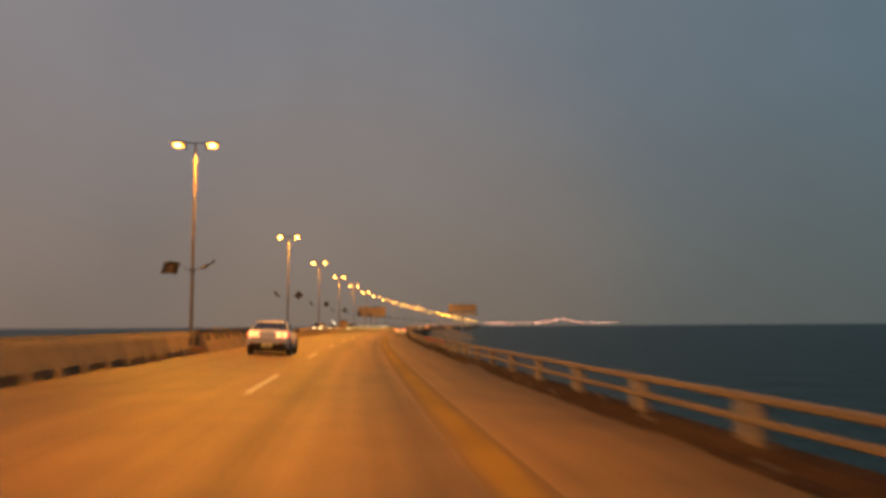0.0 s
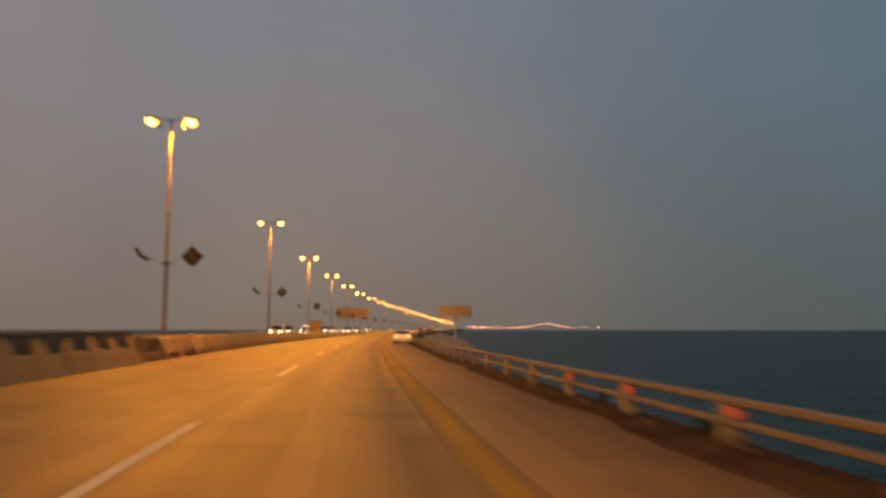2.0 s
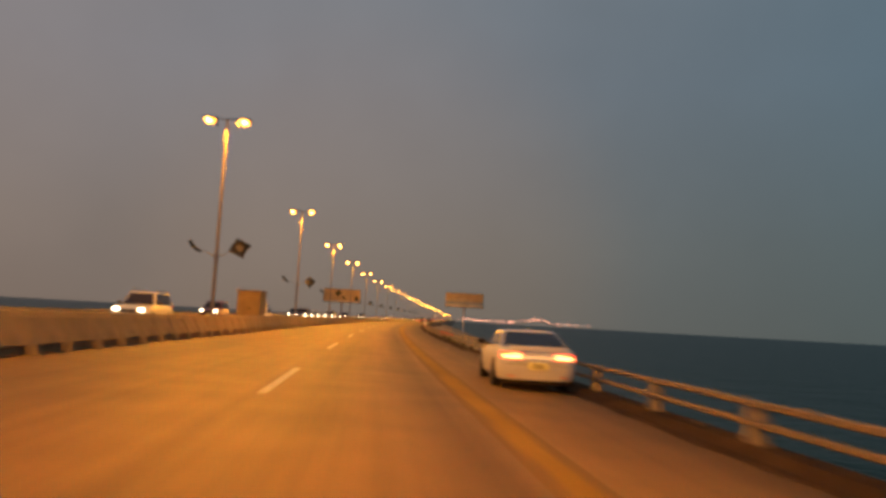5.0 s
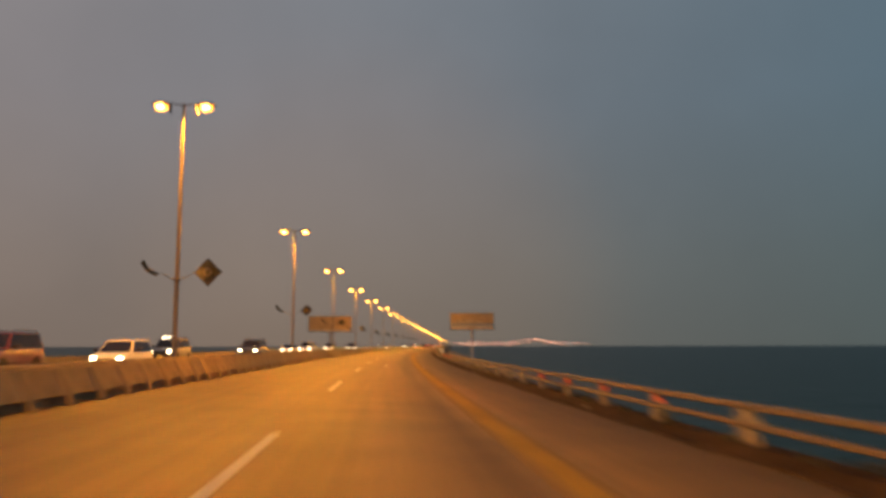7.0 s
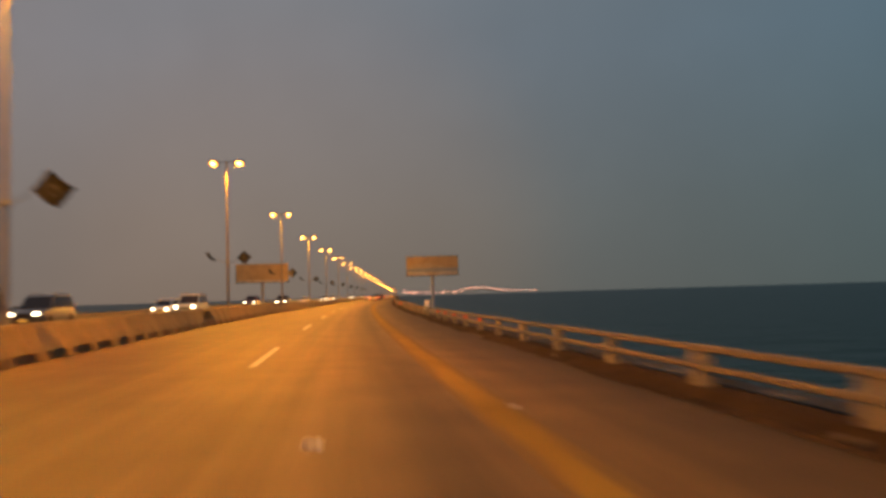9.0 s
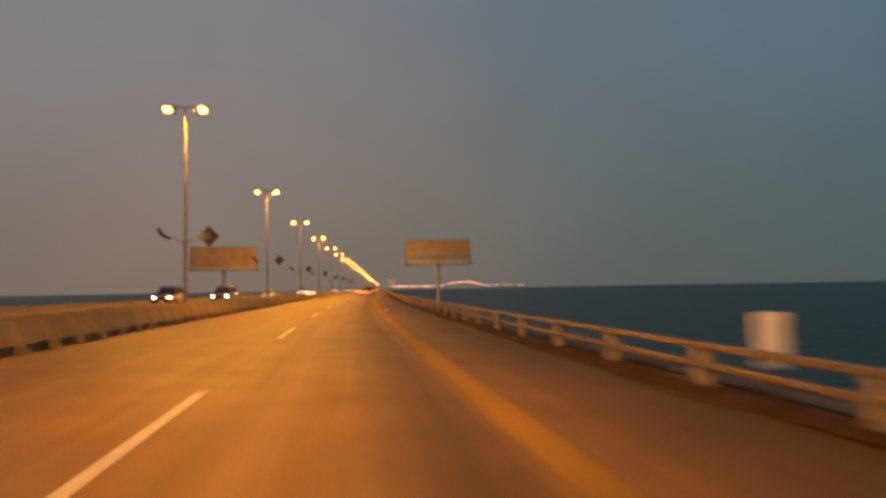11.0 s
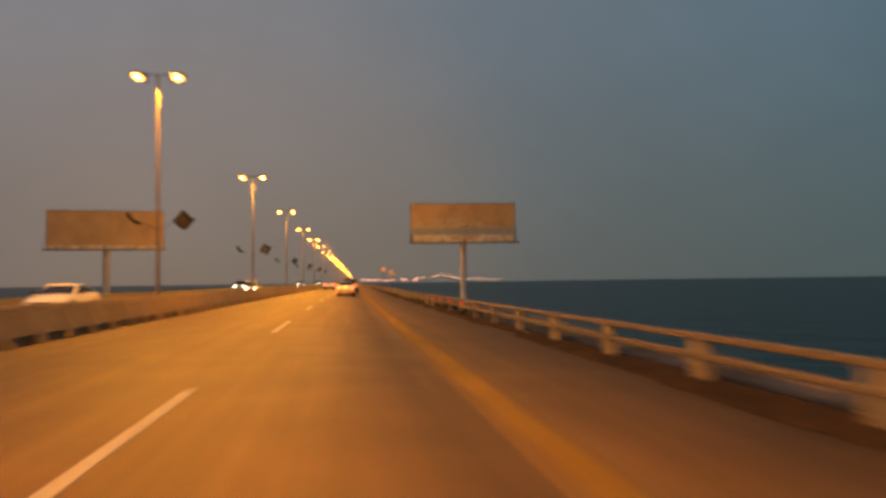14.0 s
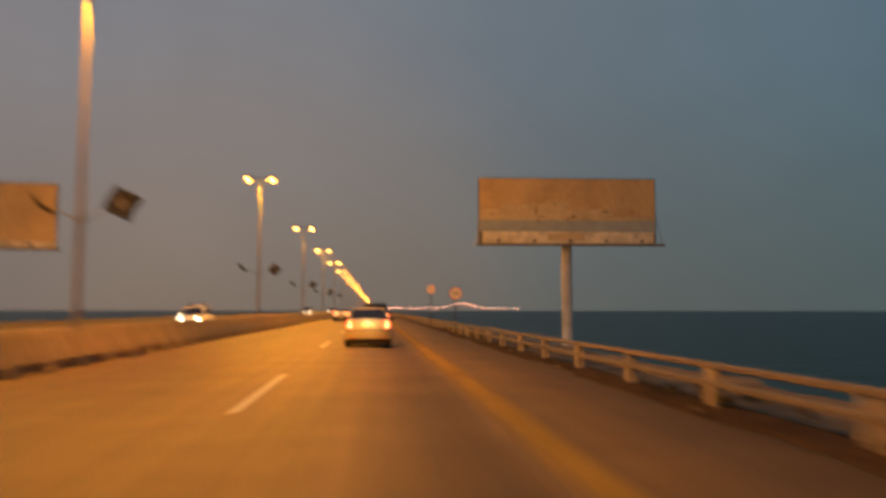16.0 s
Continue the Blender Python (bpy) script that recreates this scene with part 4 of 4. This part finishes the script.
    zp = gr + 0.25 if rear_style == 0 else zl - 0.02 if rear_style == 1 else zl - 0.22
    yb = -L / 2 + rake(zp)
    bm = bmesh.new()
    box(bm, -0.23, 0.23, yb - 0.045, yb - 0.005, zp - 0.08, zp + 0.08, 0.006)
    pl = part("number_plate", bm, PLATE, root)
    bm = bmesh.new()
    for z in (zp - 0.03, zp + 0.03):
        box(bm, -0.14, 0.14, yb - 0.049, yb - 0.046, z - 0.016, z + 0.016)
    part("plate_bar", bm, PLATE_MARK, pl)
    bm = bmesh.new()
    zc = zt - 0.13 if rear_style != 2 else zl + 0.10
    wc = 0.16 if rear_style != 2 else 0.46
    tail_piece(bm, -wc, wc, zc - 0.013, zc + 0.013, 0.016)
    part("chrome_strip", bm, CHROME, root)
    # low reflectors at the corners of the bumper and a crease across it
    zr_ = gr + (0.36 if rear_style == 0 else 0.13)
    for side in (-1, 1):
        bm = bmesh.new()
        tail_piece(bm, side * hw * 0.60, side * hw * 0.76, zr_, zr_ + 0.035, 0.012, n=3)
        part("bumper_reflector", bm, REFLECT_RED, root, "small red bumper reflector")
    bm = bmesh.new()
    tail_piece(bm, -hw * 0.90, hw * 0.90, gr + 0.415, gr + 0.428, 0.004, n=12)
    part("bumper_crease", bm, TRIM_DARK, root)
    # seams of the boot lid, and for one style a chrome bar, its reflection put in as emission
    bm = bmesh.new()
    for x in (-hw * 0.60, hw * 0.60):
        tail_piece(bm, x - 0.005, x + 0.005, gr + 0.48, zl - h_l, 0.004, n=1)
    tail_piece(bm, -hw * 0.60, hw * 0.60, gr + 0.47, gr + 0.482, 0.004)
    part("boot_seam", bm, TRIM_DARK, root)
    if rear_style == 2 and tails:
        bm = bmesh.new()
        tail_piece(bm, -(xo - w_l), xo - w_l, zl - 0.040, zl - 0.012, 0.014)
        part("light_bar", bm, BAR_GLINT, root, "chrome bar between the tail lights with a glowing painted reflection")
        # the lip along the edge of the boot lid
        bm = bmesh.new()
        tail_piece(bm, -hw * 0.72, hw * 0.72, zt - 0.055, zt + 0.020, 0.03, 0.09, 10)
        part("boot_lip", bm, paint, root)
    bm = bmesh.new()
    tube(bm, [(0, yr1 + 0.35, H - 0.01), (0, yr1 + 0.16, H + 0.05), (0, yr1 + 0.12, H + 0.045), (0, yr1 + 0.14, H - 0.01)], [0.03, 0.012, 0.01, 0.03], 6)
    part("aerial_fin", bm, paint, root)
    # nose: grille, headlamps, plate
    yn = L / 2
    bm = bmesh.new()
    for k in range(4):
        z = p["bonnet"] - 0.36 + 0.045 * k
        box(bm, -0.42, 0.42, yn - 0.10, yn + 0.012, z, z + 0.028, 0.008)
    box(bm, -0.6, 0.6, yn - 0.1, yn + 0.008, gr + 0.12, gr + 0.22, 0.02)
    part("grille", bm, TRIM_DARK, root)
    for side in (-1, 1):
        bm = bmesh.new()
        cxh = side * hw * 0.66
        bmesh.ops.create_uvsphere(bm, u_segments=12, v_segments=8, radius=1.0)
        for v in bm.verts:
            v.co = Vector((cxh + 0.15 * v.co.x, yn - 0.07 + 0.10 * v.co.y, p["bonnet"] - 0.20 + 0.075 * v.co.z))
        part("headlight", bm, HEAD_ON if heads else HEAD_OFF, root, "lit headlight" if heads else "", smooth=True)
    bm = bmesh.new()
    box(bm, -0.2, 0.2, yn - 0.02, yn + 0.02, gr + 0.24, gr + 0.35, 0.006)
    part("number_plate", bm, PLATE, root)
    if shape == "suv":
        for side in (-1, 1):
            bm = bmesh.new()
            x = side * w1 * 0.86
            tube(bm, [(x, yr1 + 0.1, H - 0.02), (x, yr1 + 0.25, H + 0.06), (x, yf1 - 0.3, H + 0.06), (x, yf1 - 0.15, H - 0.02)], [0.02] * 4, 6)
            part("roof_rail", bm, TRIM_DARK, root)
    return root


white_sedan = tagged(car("car", "large_sedan", PAINT_WHITE, True, False, 0), "large white four-door sedan with lit tail lights in the inner lane", "car", "cars on the causeway")
white_sedan.matrix_basis = on_road(93.65, -2.03, 0.012)
parked = tagged(car("car", "sedan", PAINT_WHITE, True, True, 2), "white sedan standing on the shoulder with brake lights on", "car", "cars on the causeway")
parked.matrix_basis = on_road(184.45, 5.49, 0.004, -2.0)
lead = tagged(car("car", "saloon", PAINT_CHAMPAGNE, True, False, 1), "champagne small saloon car with lit tail lights, driving in the lane", "car", "cars on the causeway")
lead.matrix_basis = on_road(444.4, 1.70, 0.02)
# fill light added to brighten its number plate, in place of headlights from behind
ld = bpy.data.lights.new("plate_lamp", "POINT")
ld.shadow_soft_size, ld.energy, ld.color = 0.03, 8.0, (1.0, 0.86, 0.55)
lo = new("plate_lamp", ld)
lo.matrix_basis = lead.matrix_basis @ pose(0, -2.42, 0.98)
dark_suv = tagged(car("car", "suv", PAINT_DARK, True, False, 1), "dark grey sport utility car with lit tail lights farther ahead", "car", "cars on the causeway")
dark_suv.matrix_basis = on_road(468.0, 2.0, 0.02)
for s, u, src in ((505.0, -1.9, white_sedan), (540.0, 1.8, dark_suv), (575.0, -1.8, lead), (640.0, 1.9, white_sedan), (700.0, -1.8, dark_suv), (760.0, 1.8, lead), (830.0, -1.8, white_sedan), (900.0, 1.8, lead)):
    copy_thing(src, on_road(s, u, 0.02))

# the oncoming carriageway
onc_hatch = tagged(car("car", "hatch", PAINT_WHITE, False, True, 1), "white hatchback with lit headlights on the oncoming carriageway", "car", "oncoming cars")
onc_hatch.matrix_basis = on_road(243.5, -10.7, 0.01, 180)
onc_red = tagged(car("car", "suv", PAINT_RED, False, True, 1), "dark red sport utility car with lit headlights, oncoming", "car", "oncoming cars")
onc_red.matrix_basis = on_road(239.5, -14.4, 0.01, 180)
onc_silver = tagged(car("car", "suv", PAINT_SILVER, False, True, 1), "silver sport utility car with lit headlights, oncoming", "car", "oncoming cars")
onc_silver.matrix_basis = on_road(206.5, -10.7, 0.01, 180)
onc_sedan = tagged(car("car", "sedan", PAINT_WHITE, False, False, 0), "white sedan with unlit lamps on the oncoming carriageway", "car", "oncoming cars")
onc_sedan.matrix_basis = on_road(404.0, -10.7, 0.01, 180)
onc_dark = tagged(car("car", "suv", PAINT_DARK, False, True, 1), "dark sport utility car with lit headlights, oncoming", "car", "oncoming cars")
onc_dark.matrix_basis = on_road(276.0, -10.7, 0.01, 180)
onc_lights = tagged(car("car", "suv", PAINT_DARK, False, True, 1), "dark sport utility car with a row of lit roof lamps, oncoming", "car", "oncoming cars")
for k in range(5):
    bm = bmesh.new()
    bmesh.ops.create_uvsphere(bm, u_segments=8, v_segments=6, radius=0.045)
    bmesh.ops.translate(bm, verts=bm.verts[:], vec=(-0.44 + 0.22 * k, 0.32, 1.88))
    part("roof_lamp", bm, HEAD_ON, onc_lights, "lit roof lamp", smooth=True)
onc_lights.matrix_basis = on_road(264.0, -14.4, 0.01, 180)
for s, u, src in ((312.0, -10.7, onc_silver), (319.0, -14.4, onc_hatch), (372.0, -10.7, onc_dark), (366.0, -14.4, onc_red), (293.0, -14.4, onc_dark),
                  (470.0, -10.7, onc_hatch), (486.0, -14.4, onc_silver), (560.0, -10.7, onc_silver), (640.0, -10.7, onc_dark), (720.0, -14.4, onc_hatch)):
    copy_thing(src, on_road(s, u, 0.01, 180))

# headlight beams of the standing car on the railing ahead of it
for side in (-0.6, 0.6):
    ld = bpy.data.lights.new("headlight_beam", "SPOT")
    ld.energy, ld.color, ld.spot_size, ld.spot_blend, ld.shadow_soft_size = 4500.0, (1.0, 0.70, 0.26), radians(24), 0.6, 0.08
    lo = new("headlight_beam", ld)
    lo.matrix_basis = look(at(184.45 + 2.66, 5.48 + side, 0.62), at(184.5 + 34.0, 5.9 + side, 0.25))

# ---- the far causeway: low deck, high bridge hump and its rows of lamps ----
FAR = [(425.0, 2290.0, 2.0), (560.0, 2900.0, 2.0), (760.0, 3500.0, 2.0), (940.0, 3900.0, 2.0), (1080.0, 4080.0, 3.0), (1160.0, 4090.0, 14.0), (1245.0, 4090.0, 26.0), (1320.0, 4090.0, 10.0), (1370.0, 4095.0, 3.0), (1580.0, 4100.0, 2.0)]


def far_point(t):
    i = min(int(t), len(FAR) - 2)
    k = t - i
    a, b = Vector(FAR[i]), Vector(FAR[i + 1])
    sm = k * k * (3 - 2 * k)
    p = a.lerp(b, k)
    p.z = a.z + (b.z - a.z) * sm
    return p


bm = bmesh.new()
prev = None
for i in range(91):
    p = far_point(i * 0.1)
    q = [bm.verts.new(p + Vector((dx, 0, dz))) for dx, dz in ((-8, 0), (8, 0), (8, -1.6), (-8, -1.6))]
    if prev:
        for k in range(4):
            bm.faces.new((prev[k], prev[(k + 1) % 4], q[(k + 1) % 4], q[k]))
    prev = q
tagged(mesh_object("far_bridge_deck", bm, CONCRETE), "distant causeway deck rising into a bridge hump", "bridge", kind="structure")
rnd = random.Random(3)
bm = bmesh.new()
for i in range(250):
    t = 1.2 + 7.8 * (i + rnd.uniform(-0.3, 0.3)) / 250
    p = far_point(t)
    if rnd.random() < 0.12:
        continue
    r = bmesh.ops.create_icosphere(bm, subdivisions=1, radius=rnd.choice((0.4, 0.6, 0.8, 1.3)))
    bmesh.ops.translate(bm, verts=r["verts"], vec=p + Vector((0, 0, 6.5 + rnd.uniform(-0.5, 0.5))))
tagged(mesh_object("far_lamps", bm, FAR_LIGHT), "tiny pinkish lamps along the distant causeway bridge", "lamps", kind="stuff")

bm = bmesh.new()
for k, (t, dz) in enumerate(((8.15, 9.0), (8.35, 5.0), (8.5, 11.0), (8.62, 6.0), (8.8, 8.0))):
    q = bmesh.ops.create_icosphere(bm, subdivisions=1, radius=1.0 if k < 2 else 0.6)
    bmesh.ops.translate(bm, verts=q["verts"], vec=far_point(t) + Vector((0, 0, dz)))
tagged(mesh_object("far_white_lamps", bm, HEAD_ON), "cluster of tiny white lamps at the far end of the bridge", "lamps", kind="stuff")

# ---- railings and markings ----
# seaward railing: square posts, two box rails, red reflectors on some posts
rail = tagged(new("railing"), "low two-rail railing on pale concrete posts along the sea", "railing", kind="structure")
S_NEAR = steps(40, 660, 8)


def rail_lift(s):
    """The railing stands a little higher along the second half."""
    return float(np.interp(s, [305.0, 330.0, 355.0, 420.0, 640.0, 660.0], [0.0, 0.035, 0.05, 0.045, 0.04, 0.0]))


for z0, z1, lab in ((0.512, 0.605, "upper rail"), (0.262, 0.342, "lower rail")):
    sweep("rail", [(6.66, z0 + 0.015), (6.66, z1 - 0.015), (6.68, z1), (6.78, z1), (6.80, z1 - 0.015), (6.80, z0 + 0.015), (6.78, z0), (6.68, z0)], S_NEAR, RAIL_METAL, rail, lift=rail_lift)
bm = bmesh.new()
box(bm, -0.093, 0.093, -0.165, 0.165, -0.04, 0.61, 0.02)
post = part("post", bm, POST_PAINT, rail)
post.matrix_local = on_road(41.22, 6.76)
bm = bmesh.new()
box(bm, -0.07, 0.07, -0.012, 0.012, -0.08, 0.08, 0.008)
refl = part("reflector", bm, REFLECT_RED, post, "red reflector")
REFL_AT = pose(-0.05, -0.205, 0.475, -24, 0, -30)
refl.matrix_local = REFL_AT
red_from = ((101, 120), (219.5, 235), (279, 297), (339.5, 357), (401, 416))
# posts about 3.9 m apart, in three runs: start, end, spacing, offset
RUNS = [(44.0, 172.0, 3.870, -1.35), (172.0, 300.0, 3.905, -0.99), (300.0, 656.0, 3.955, -1.46)]
for s in [c + p * k for a, b, p, c in RUNS for k in range(180) if a <= c + p * k < b - 1.0]:
    pp = same_part("post", post.data, rail, on_road(s, 6.76, rail_lift(s)))
    if any(a <= s <= b for a, b in red_from):
        rr = new("reflector", refl.data)
        rr.parent = pp
        rr.matrix_local = REFL_AT
far_rail = sweep("railing_far", [(6.66, 0.25), (6.66, 0.6), (6.80, 0.6), (6.80, 0.25)], steps(660, 2500, 40), RAIL_METAL)
tagged(far_rail, "distant run of the seaward railing", "railing", kind="structure")

# sand and dirt blown against the edge beam, thinning out here and there
rnd = random.Random(11)
ver, fac = [], []
ss = steps(40, 600, 0.35)
for i, s in enumerate(ss):
    thin = max(0.0, noise.noise(Vector((s * 0.16, 20.0, 0))) - 0.12) * 1.3
    inner = 6.16 + thin + 0.16 * noise.noise(Vector((s * 0.23, 3.0, 0))) + 0.07 * noise.noise(Vector((s * 1.1, 5.0, 0)))
    inner = min(6.40, inner)
    fall = 5.42 * float(np.interp(s, (260.0, 340.0), (0.012, 0.0)))
    for j in range(6):
        u = inner + (6.40 - inner) * j / 3 if j < 4 else (6.62, 6.975)[j - 4]
        top = 0.026 - 0.0048 * (min(u, 6.42) - 1.0) + (0.005 if j == 0 else 0.012 + 0.035 * rnd.random())
        ver.append(at(s, u, top if u < 6.425 else max(top - fall, 0.04)))
    if i:
        k = 6 * i
        fac += [(k - 6 + j, k - 5 + j, k + 1 + j, k + j) for j in range(5)]
me = bpy.data.meshes.new("kerb_dirt")
me.from_pydata(ver, [], fac)
me.materials.append(KERB_DIRT)
tagged(new("kerb_dirt", me), "dark sand and dirt drifted along the kerb", "dirt", kind="stuff")

# the sandy verge behind the railing, widening where the billboards stand
VERGE_S = [225.0, 250.0, 310.0, 340.0, 385.0, 400.0, 470.0, 500.0]
VERGE_U = [7.10, 7.35, 7.90, 8.20, 8.40, 8.90, 8.90, 7.80]

ver, fac = [], []
for i, s in enumerate(steps(225, 500, 0.8)):
    uo = float(np.interp(s, VERGE_S, VERGE_U))
    uo += (uo - 7.0) * 0.35 * noise.noise(Vector((s * 0.35, 1.0, 0)))
    for j in range(5):
        u = 6.99 + (uo - 6.99) * j / 4
        ver.append(at(s, u, 0.05 + 0.06 * noise.noise(Vector((s * 0.8, u * 2.0, 4.0))) * (j > 0)))
    ver.append(at(s, uo + 0.5, -0.9))
    if i:
        k = 6 * i
        fac += [(k - 6 + j, k - 5 + j, k + 1 + j, k + j) for j in range(5)]
me = bpy.data.meshes.new("verge")
me.from_pydata(ver, [], fac)
me.materials.append(VERGE)
tagged(new("verge", me), "sandy brown verge with dark patches behind the railing", "ground", kind="structure")

# the spit of sand and rubble that carries the billboard, sloping gently into the sea
ver, fac = [], []
COLS = 24
for i, s in enumerate(steps(334, 580, 0.8)):
    foot = float(np.interp(s, [334.0, 346.0, 360.0, 400.0, 450.0, 520.0, 580.0], [9.5, 24.0, 28.5, 28.0, 25.5, 24.0, 9.5]))
    for j in range(COLS + 1):
        f = j / COLS
        u = 7.75 + (foot - 7.75) * f
        z = -0.28 + (SEA_Z - 0.1) * f ** 1.1
        z += (0.16 * noise.noise(Vector((s * 0.5, u * 0.5, 2.0))) + 0.10 * noise.noise(Vector((s * 1.7, u * 1.7, 7.0)))) * min(1.0, 3 * f)
        ver.append(flat(s, u, z))
    if i:
        k = (COLS + 1) * i
        fac += [(k - COLS - 1 + j, k - COLS + j, k + 1 + j, k + j) for j in range(COLS)]
me = bpy.data.meshes.new("rubble_slope")
me.from_pydata(ver, [], fac)
me.materials.append(SAND)
tagged(new("rubble_slope", me), "sandy rubble slope running from the railing down into the sea", "embankment", kind="structure")

# pale lumps of sand and broken concrete at the kerb
rnd = random.Random(5)
bm = bmesh.new()
for i in range(90):
    s, u = (rnd.uniform(60, 120) if i < 40 else rnd.uniform(120, 470)), rnd.uniform(6.25, 6.85)
    r = bmesh.ops.create_icosphere(bm, subdivisions=1, radius=1.0)
    a, b, c = rnd.uniform(0.03, 0.11), rnd.uniform(0.03, 0.13), rnd.uniform(0.02, 0.06)
    o = at(s, u, 0.05)
    for v in r["verts"]:
        k = rnd.uniform(0.75, 1.15)
        v.co = o + Vector((v.co.x * a * k, v.co.y * b * k, v.co.z * c * k))
tagged(mesh_object("kerb_rubble", bm, RUBBLE), "pale lumps of sand and broken concrete along the kerb", "rubble", kind="stuff")

# dry weeds rooted in the dirt along the kerb
rnd = random.Random(21)
ver, fac = [], []
for s0, s1, n in ((336, 350, 26), (398, 428, 70), (200, 232, 18), (440, 475, 40), (100, 118, 16)):
    for i in range(n):
        s, u = rnd.uniform(s0, s1), rnd.uniform(6.5, 6.92 if s < 330 else 7.7)
        big = rnd.uniform(0.10, 0.30)
        for k in range(22):
            a, tip = rnd.uniform(0, 6.28), rnd.uniform(0.4, 1.0) * big
            c = at(s + rnd.uniform(-0.12, 0.12), u + rnd.uniform(-0.07, 0.07), 0.06)
            o = Vector((math.cos(a), math.sin(a), 0)) * tip * 0.7
            w = Vector((-math.sin(a), math.cos(a), 0)) * 0.012
            j = len(ver)
            ver += [c - w, c + w, c + o * 0.5 + w + Vector((0, 0, tip * 0.7)), c + o * 0.5 - w + Vector((0, 0, tip * 0.7)), c + o + Vector((0, 0, tip))]
            fac += [(j, j + 1, j + 2, j + 3), (j + 3, j + 2, j + 4)]
me = bpy.data.meshes.new("kerb_weeds")
me.from_pydata(ver, [], fac)
me.materials.append(WEED)
tagged(new("kerb_weeds", me), "dry dark weeds growing under the railing", "weeds", kind="stuff")

def batter(bm):
    """The face towards the traffic leans back from its foot."""
    for v in bm.verts:
        if v.co.x > 0:
            v.co.x += (0.78 - v.co.z) * 0.52


# median parapet on our side: posts and panels over drain slots
par = tagged(new("median_parapet"), "weathered concrete median parapet with ribs and dark drain slots", "parapet", kind="structure")
bm = bmesh.new()
box(bm, -0.13, 0.13, -0.16, 0.16, -0.02, 0.80, 0.03)
batter(bm)
rib = part("rib", bm, PARAPET, par)
bm = bmesh.new()
box(bm, -0.09, 0.09, -0.79, 0.79, 0.19, 0.785, 0.025)
batter(bm)
slab = part("slab", bm, PARAPET, par)
# a taller stretch with square openings between stout posts
tall = tagged(new("tall_parapet"), "taller concrete median wall with square openings between posts", "parapet", kind="structure")
bm = bmesh.new()
box(bm, -0.14, 0.14, -0.36, 0.36, -0.02, 1.03, 0.03)
batter(bm)
tpost = part("post", bm, PARAPET, tall)
bm = bmesh.new()
box(bm, -0.11, 0.11, -0.9, 0.9, -0.02, 0.55, 0.03)
batter(bm)
twall = part("wall_panel", bm, PARAPET, tall)
bm = bmesh.new()
box(bm, -0.06, 0.05, -0.55, 0.55, 0.53, 1.02, 0.02)
tback = part("recessed_panel", bm, PARAPET, tall)
for i in range(20):
    s = 93.4 + 1.82 * i
    for ob, ds in ((tpost, 0.0), (twall, 0.91), (tback, 0.91)):
        if i == 0:
            ob.matrix_local = on_road(s + ds, -5.50)
        elif ds == 0.0 or i < 19:
            same_part(ob.name.split(".")[0], ob.data, tall, on_road(s + ds, -5.50))
sweep("top_beam", [(-5.63, 1.02), (-5.63, 1.085), (-5.40, 1.085), (-5.40, 1.02)], steps(92.9, 128.4, 3), PARAPET, tall)
rib.matrix_local = on_road(49.2, -5.56)
slab.matrix_local = on_road(50.13, -5.56)
# runs of slabs 1.87 m long: start, end, the middle of one drain slot
for a, b, p in ((50.0, 91.5, 50.13), (130.5, 290.0, 202.3), (290.0, 371.0, 350.6), (371.0, 542.0, 385.76)):
    for k in range(-130, 130):
        s = p + 1.87 * k
        if a + 0.9 <= s < b - 0.9 and s > 51.0:
            same_part("rib", rib.data, par, on_road(s - 0.935, -5.56))
            same_part("slab", slab.data, par, on_road(s, -5.56))
for a, b in ((49, 92.5), (130, 543)):
    sweep("coping", [(-5.70, 0.79), (-5.70, 0.85), (-5.67, 0.87), (-5.52, 0.87), (-5.49, 0.85), (-5.46, 0.79)], steps(a, b, 6), PARAPET, par)
sweep("drain_back", [(-5.50, 0.02), (-5.50, 0.34), (-5.27, 0.34), (-5.19, 0.02)], steps(49, 543, 6), SLOT_SHADE, par, "brown backing added to shade the drain slots")
far_par = sweep("median_parapet_far", [(-5.65, 0.1), (-5.65, 0.85), (-5.47, 0.85), (-5.47, 0.1)], steps(543, 2500, 30), PARAPET)
tagged(far_par, "distant run of the concrete median parapet", "parapet", kind="structure")
par_b = sweep("median_parapet_opposite", [(2 * U_LAMP + 5.65, 0.1), (2 * U_LAMP + 5.65, 0.80), (2 * U_LAMP + 5.47, 0.80), (2 * U_LAMP + 5.47, 0.1)], S_LONG, PARAPET)
tagged(par_b, "concrete parapet beside the oncoming carriageway", "parapet", kind="structure")
rail_b = sweep("railing_opposite", [(2 * U_LAMP - 6.66, 0.12), (2 * U_LAMP - 6.66, 0.6), (2 * U_LAMP - 6.84, 0.6), (2 * U_LAMP - 6.84, 0.12)], S_LONG, RAIL_METAL)
tagged(rail_b, "low railing on the far side of the oncoming carriageway", "railing", kind="structure")

# lane dashes and the yellow edge line
bm = bmesh.new()
box(bm, -0.075, 0.075, 0.0, 6.07, 0.026, 0.036)
dash = part("lane_dash", bm, WHITE_LINE, road)
dash.matrix_local = on_road(0.85 + 17.653 * 2, 0.0)
for i in range(3, 52):
    same_part("lane_dash", dash.data, road, on_road(0.85 + 17.653 * i, 0.0))
for i in range(0, 40):
    same_part("lane_dash", dash.data, road_b, on_road(8.0 + 17.653 * i, 2 * U_LAMP))
sweep("edge_line", [(3.36, 0.008), (3.36, 0.0148), (3.42, 0.0184), (3.92, 0.0160), (3.98, 0.0118), (3.98, 0.004)], S_LONG, YELLOW_LINE, road, "worn yellow edge line")
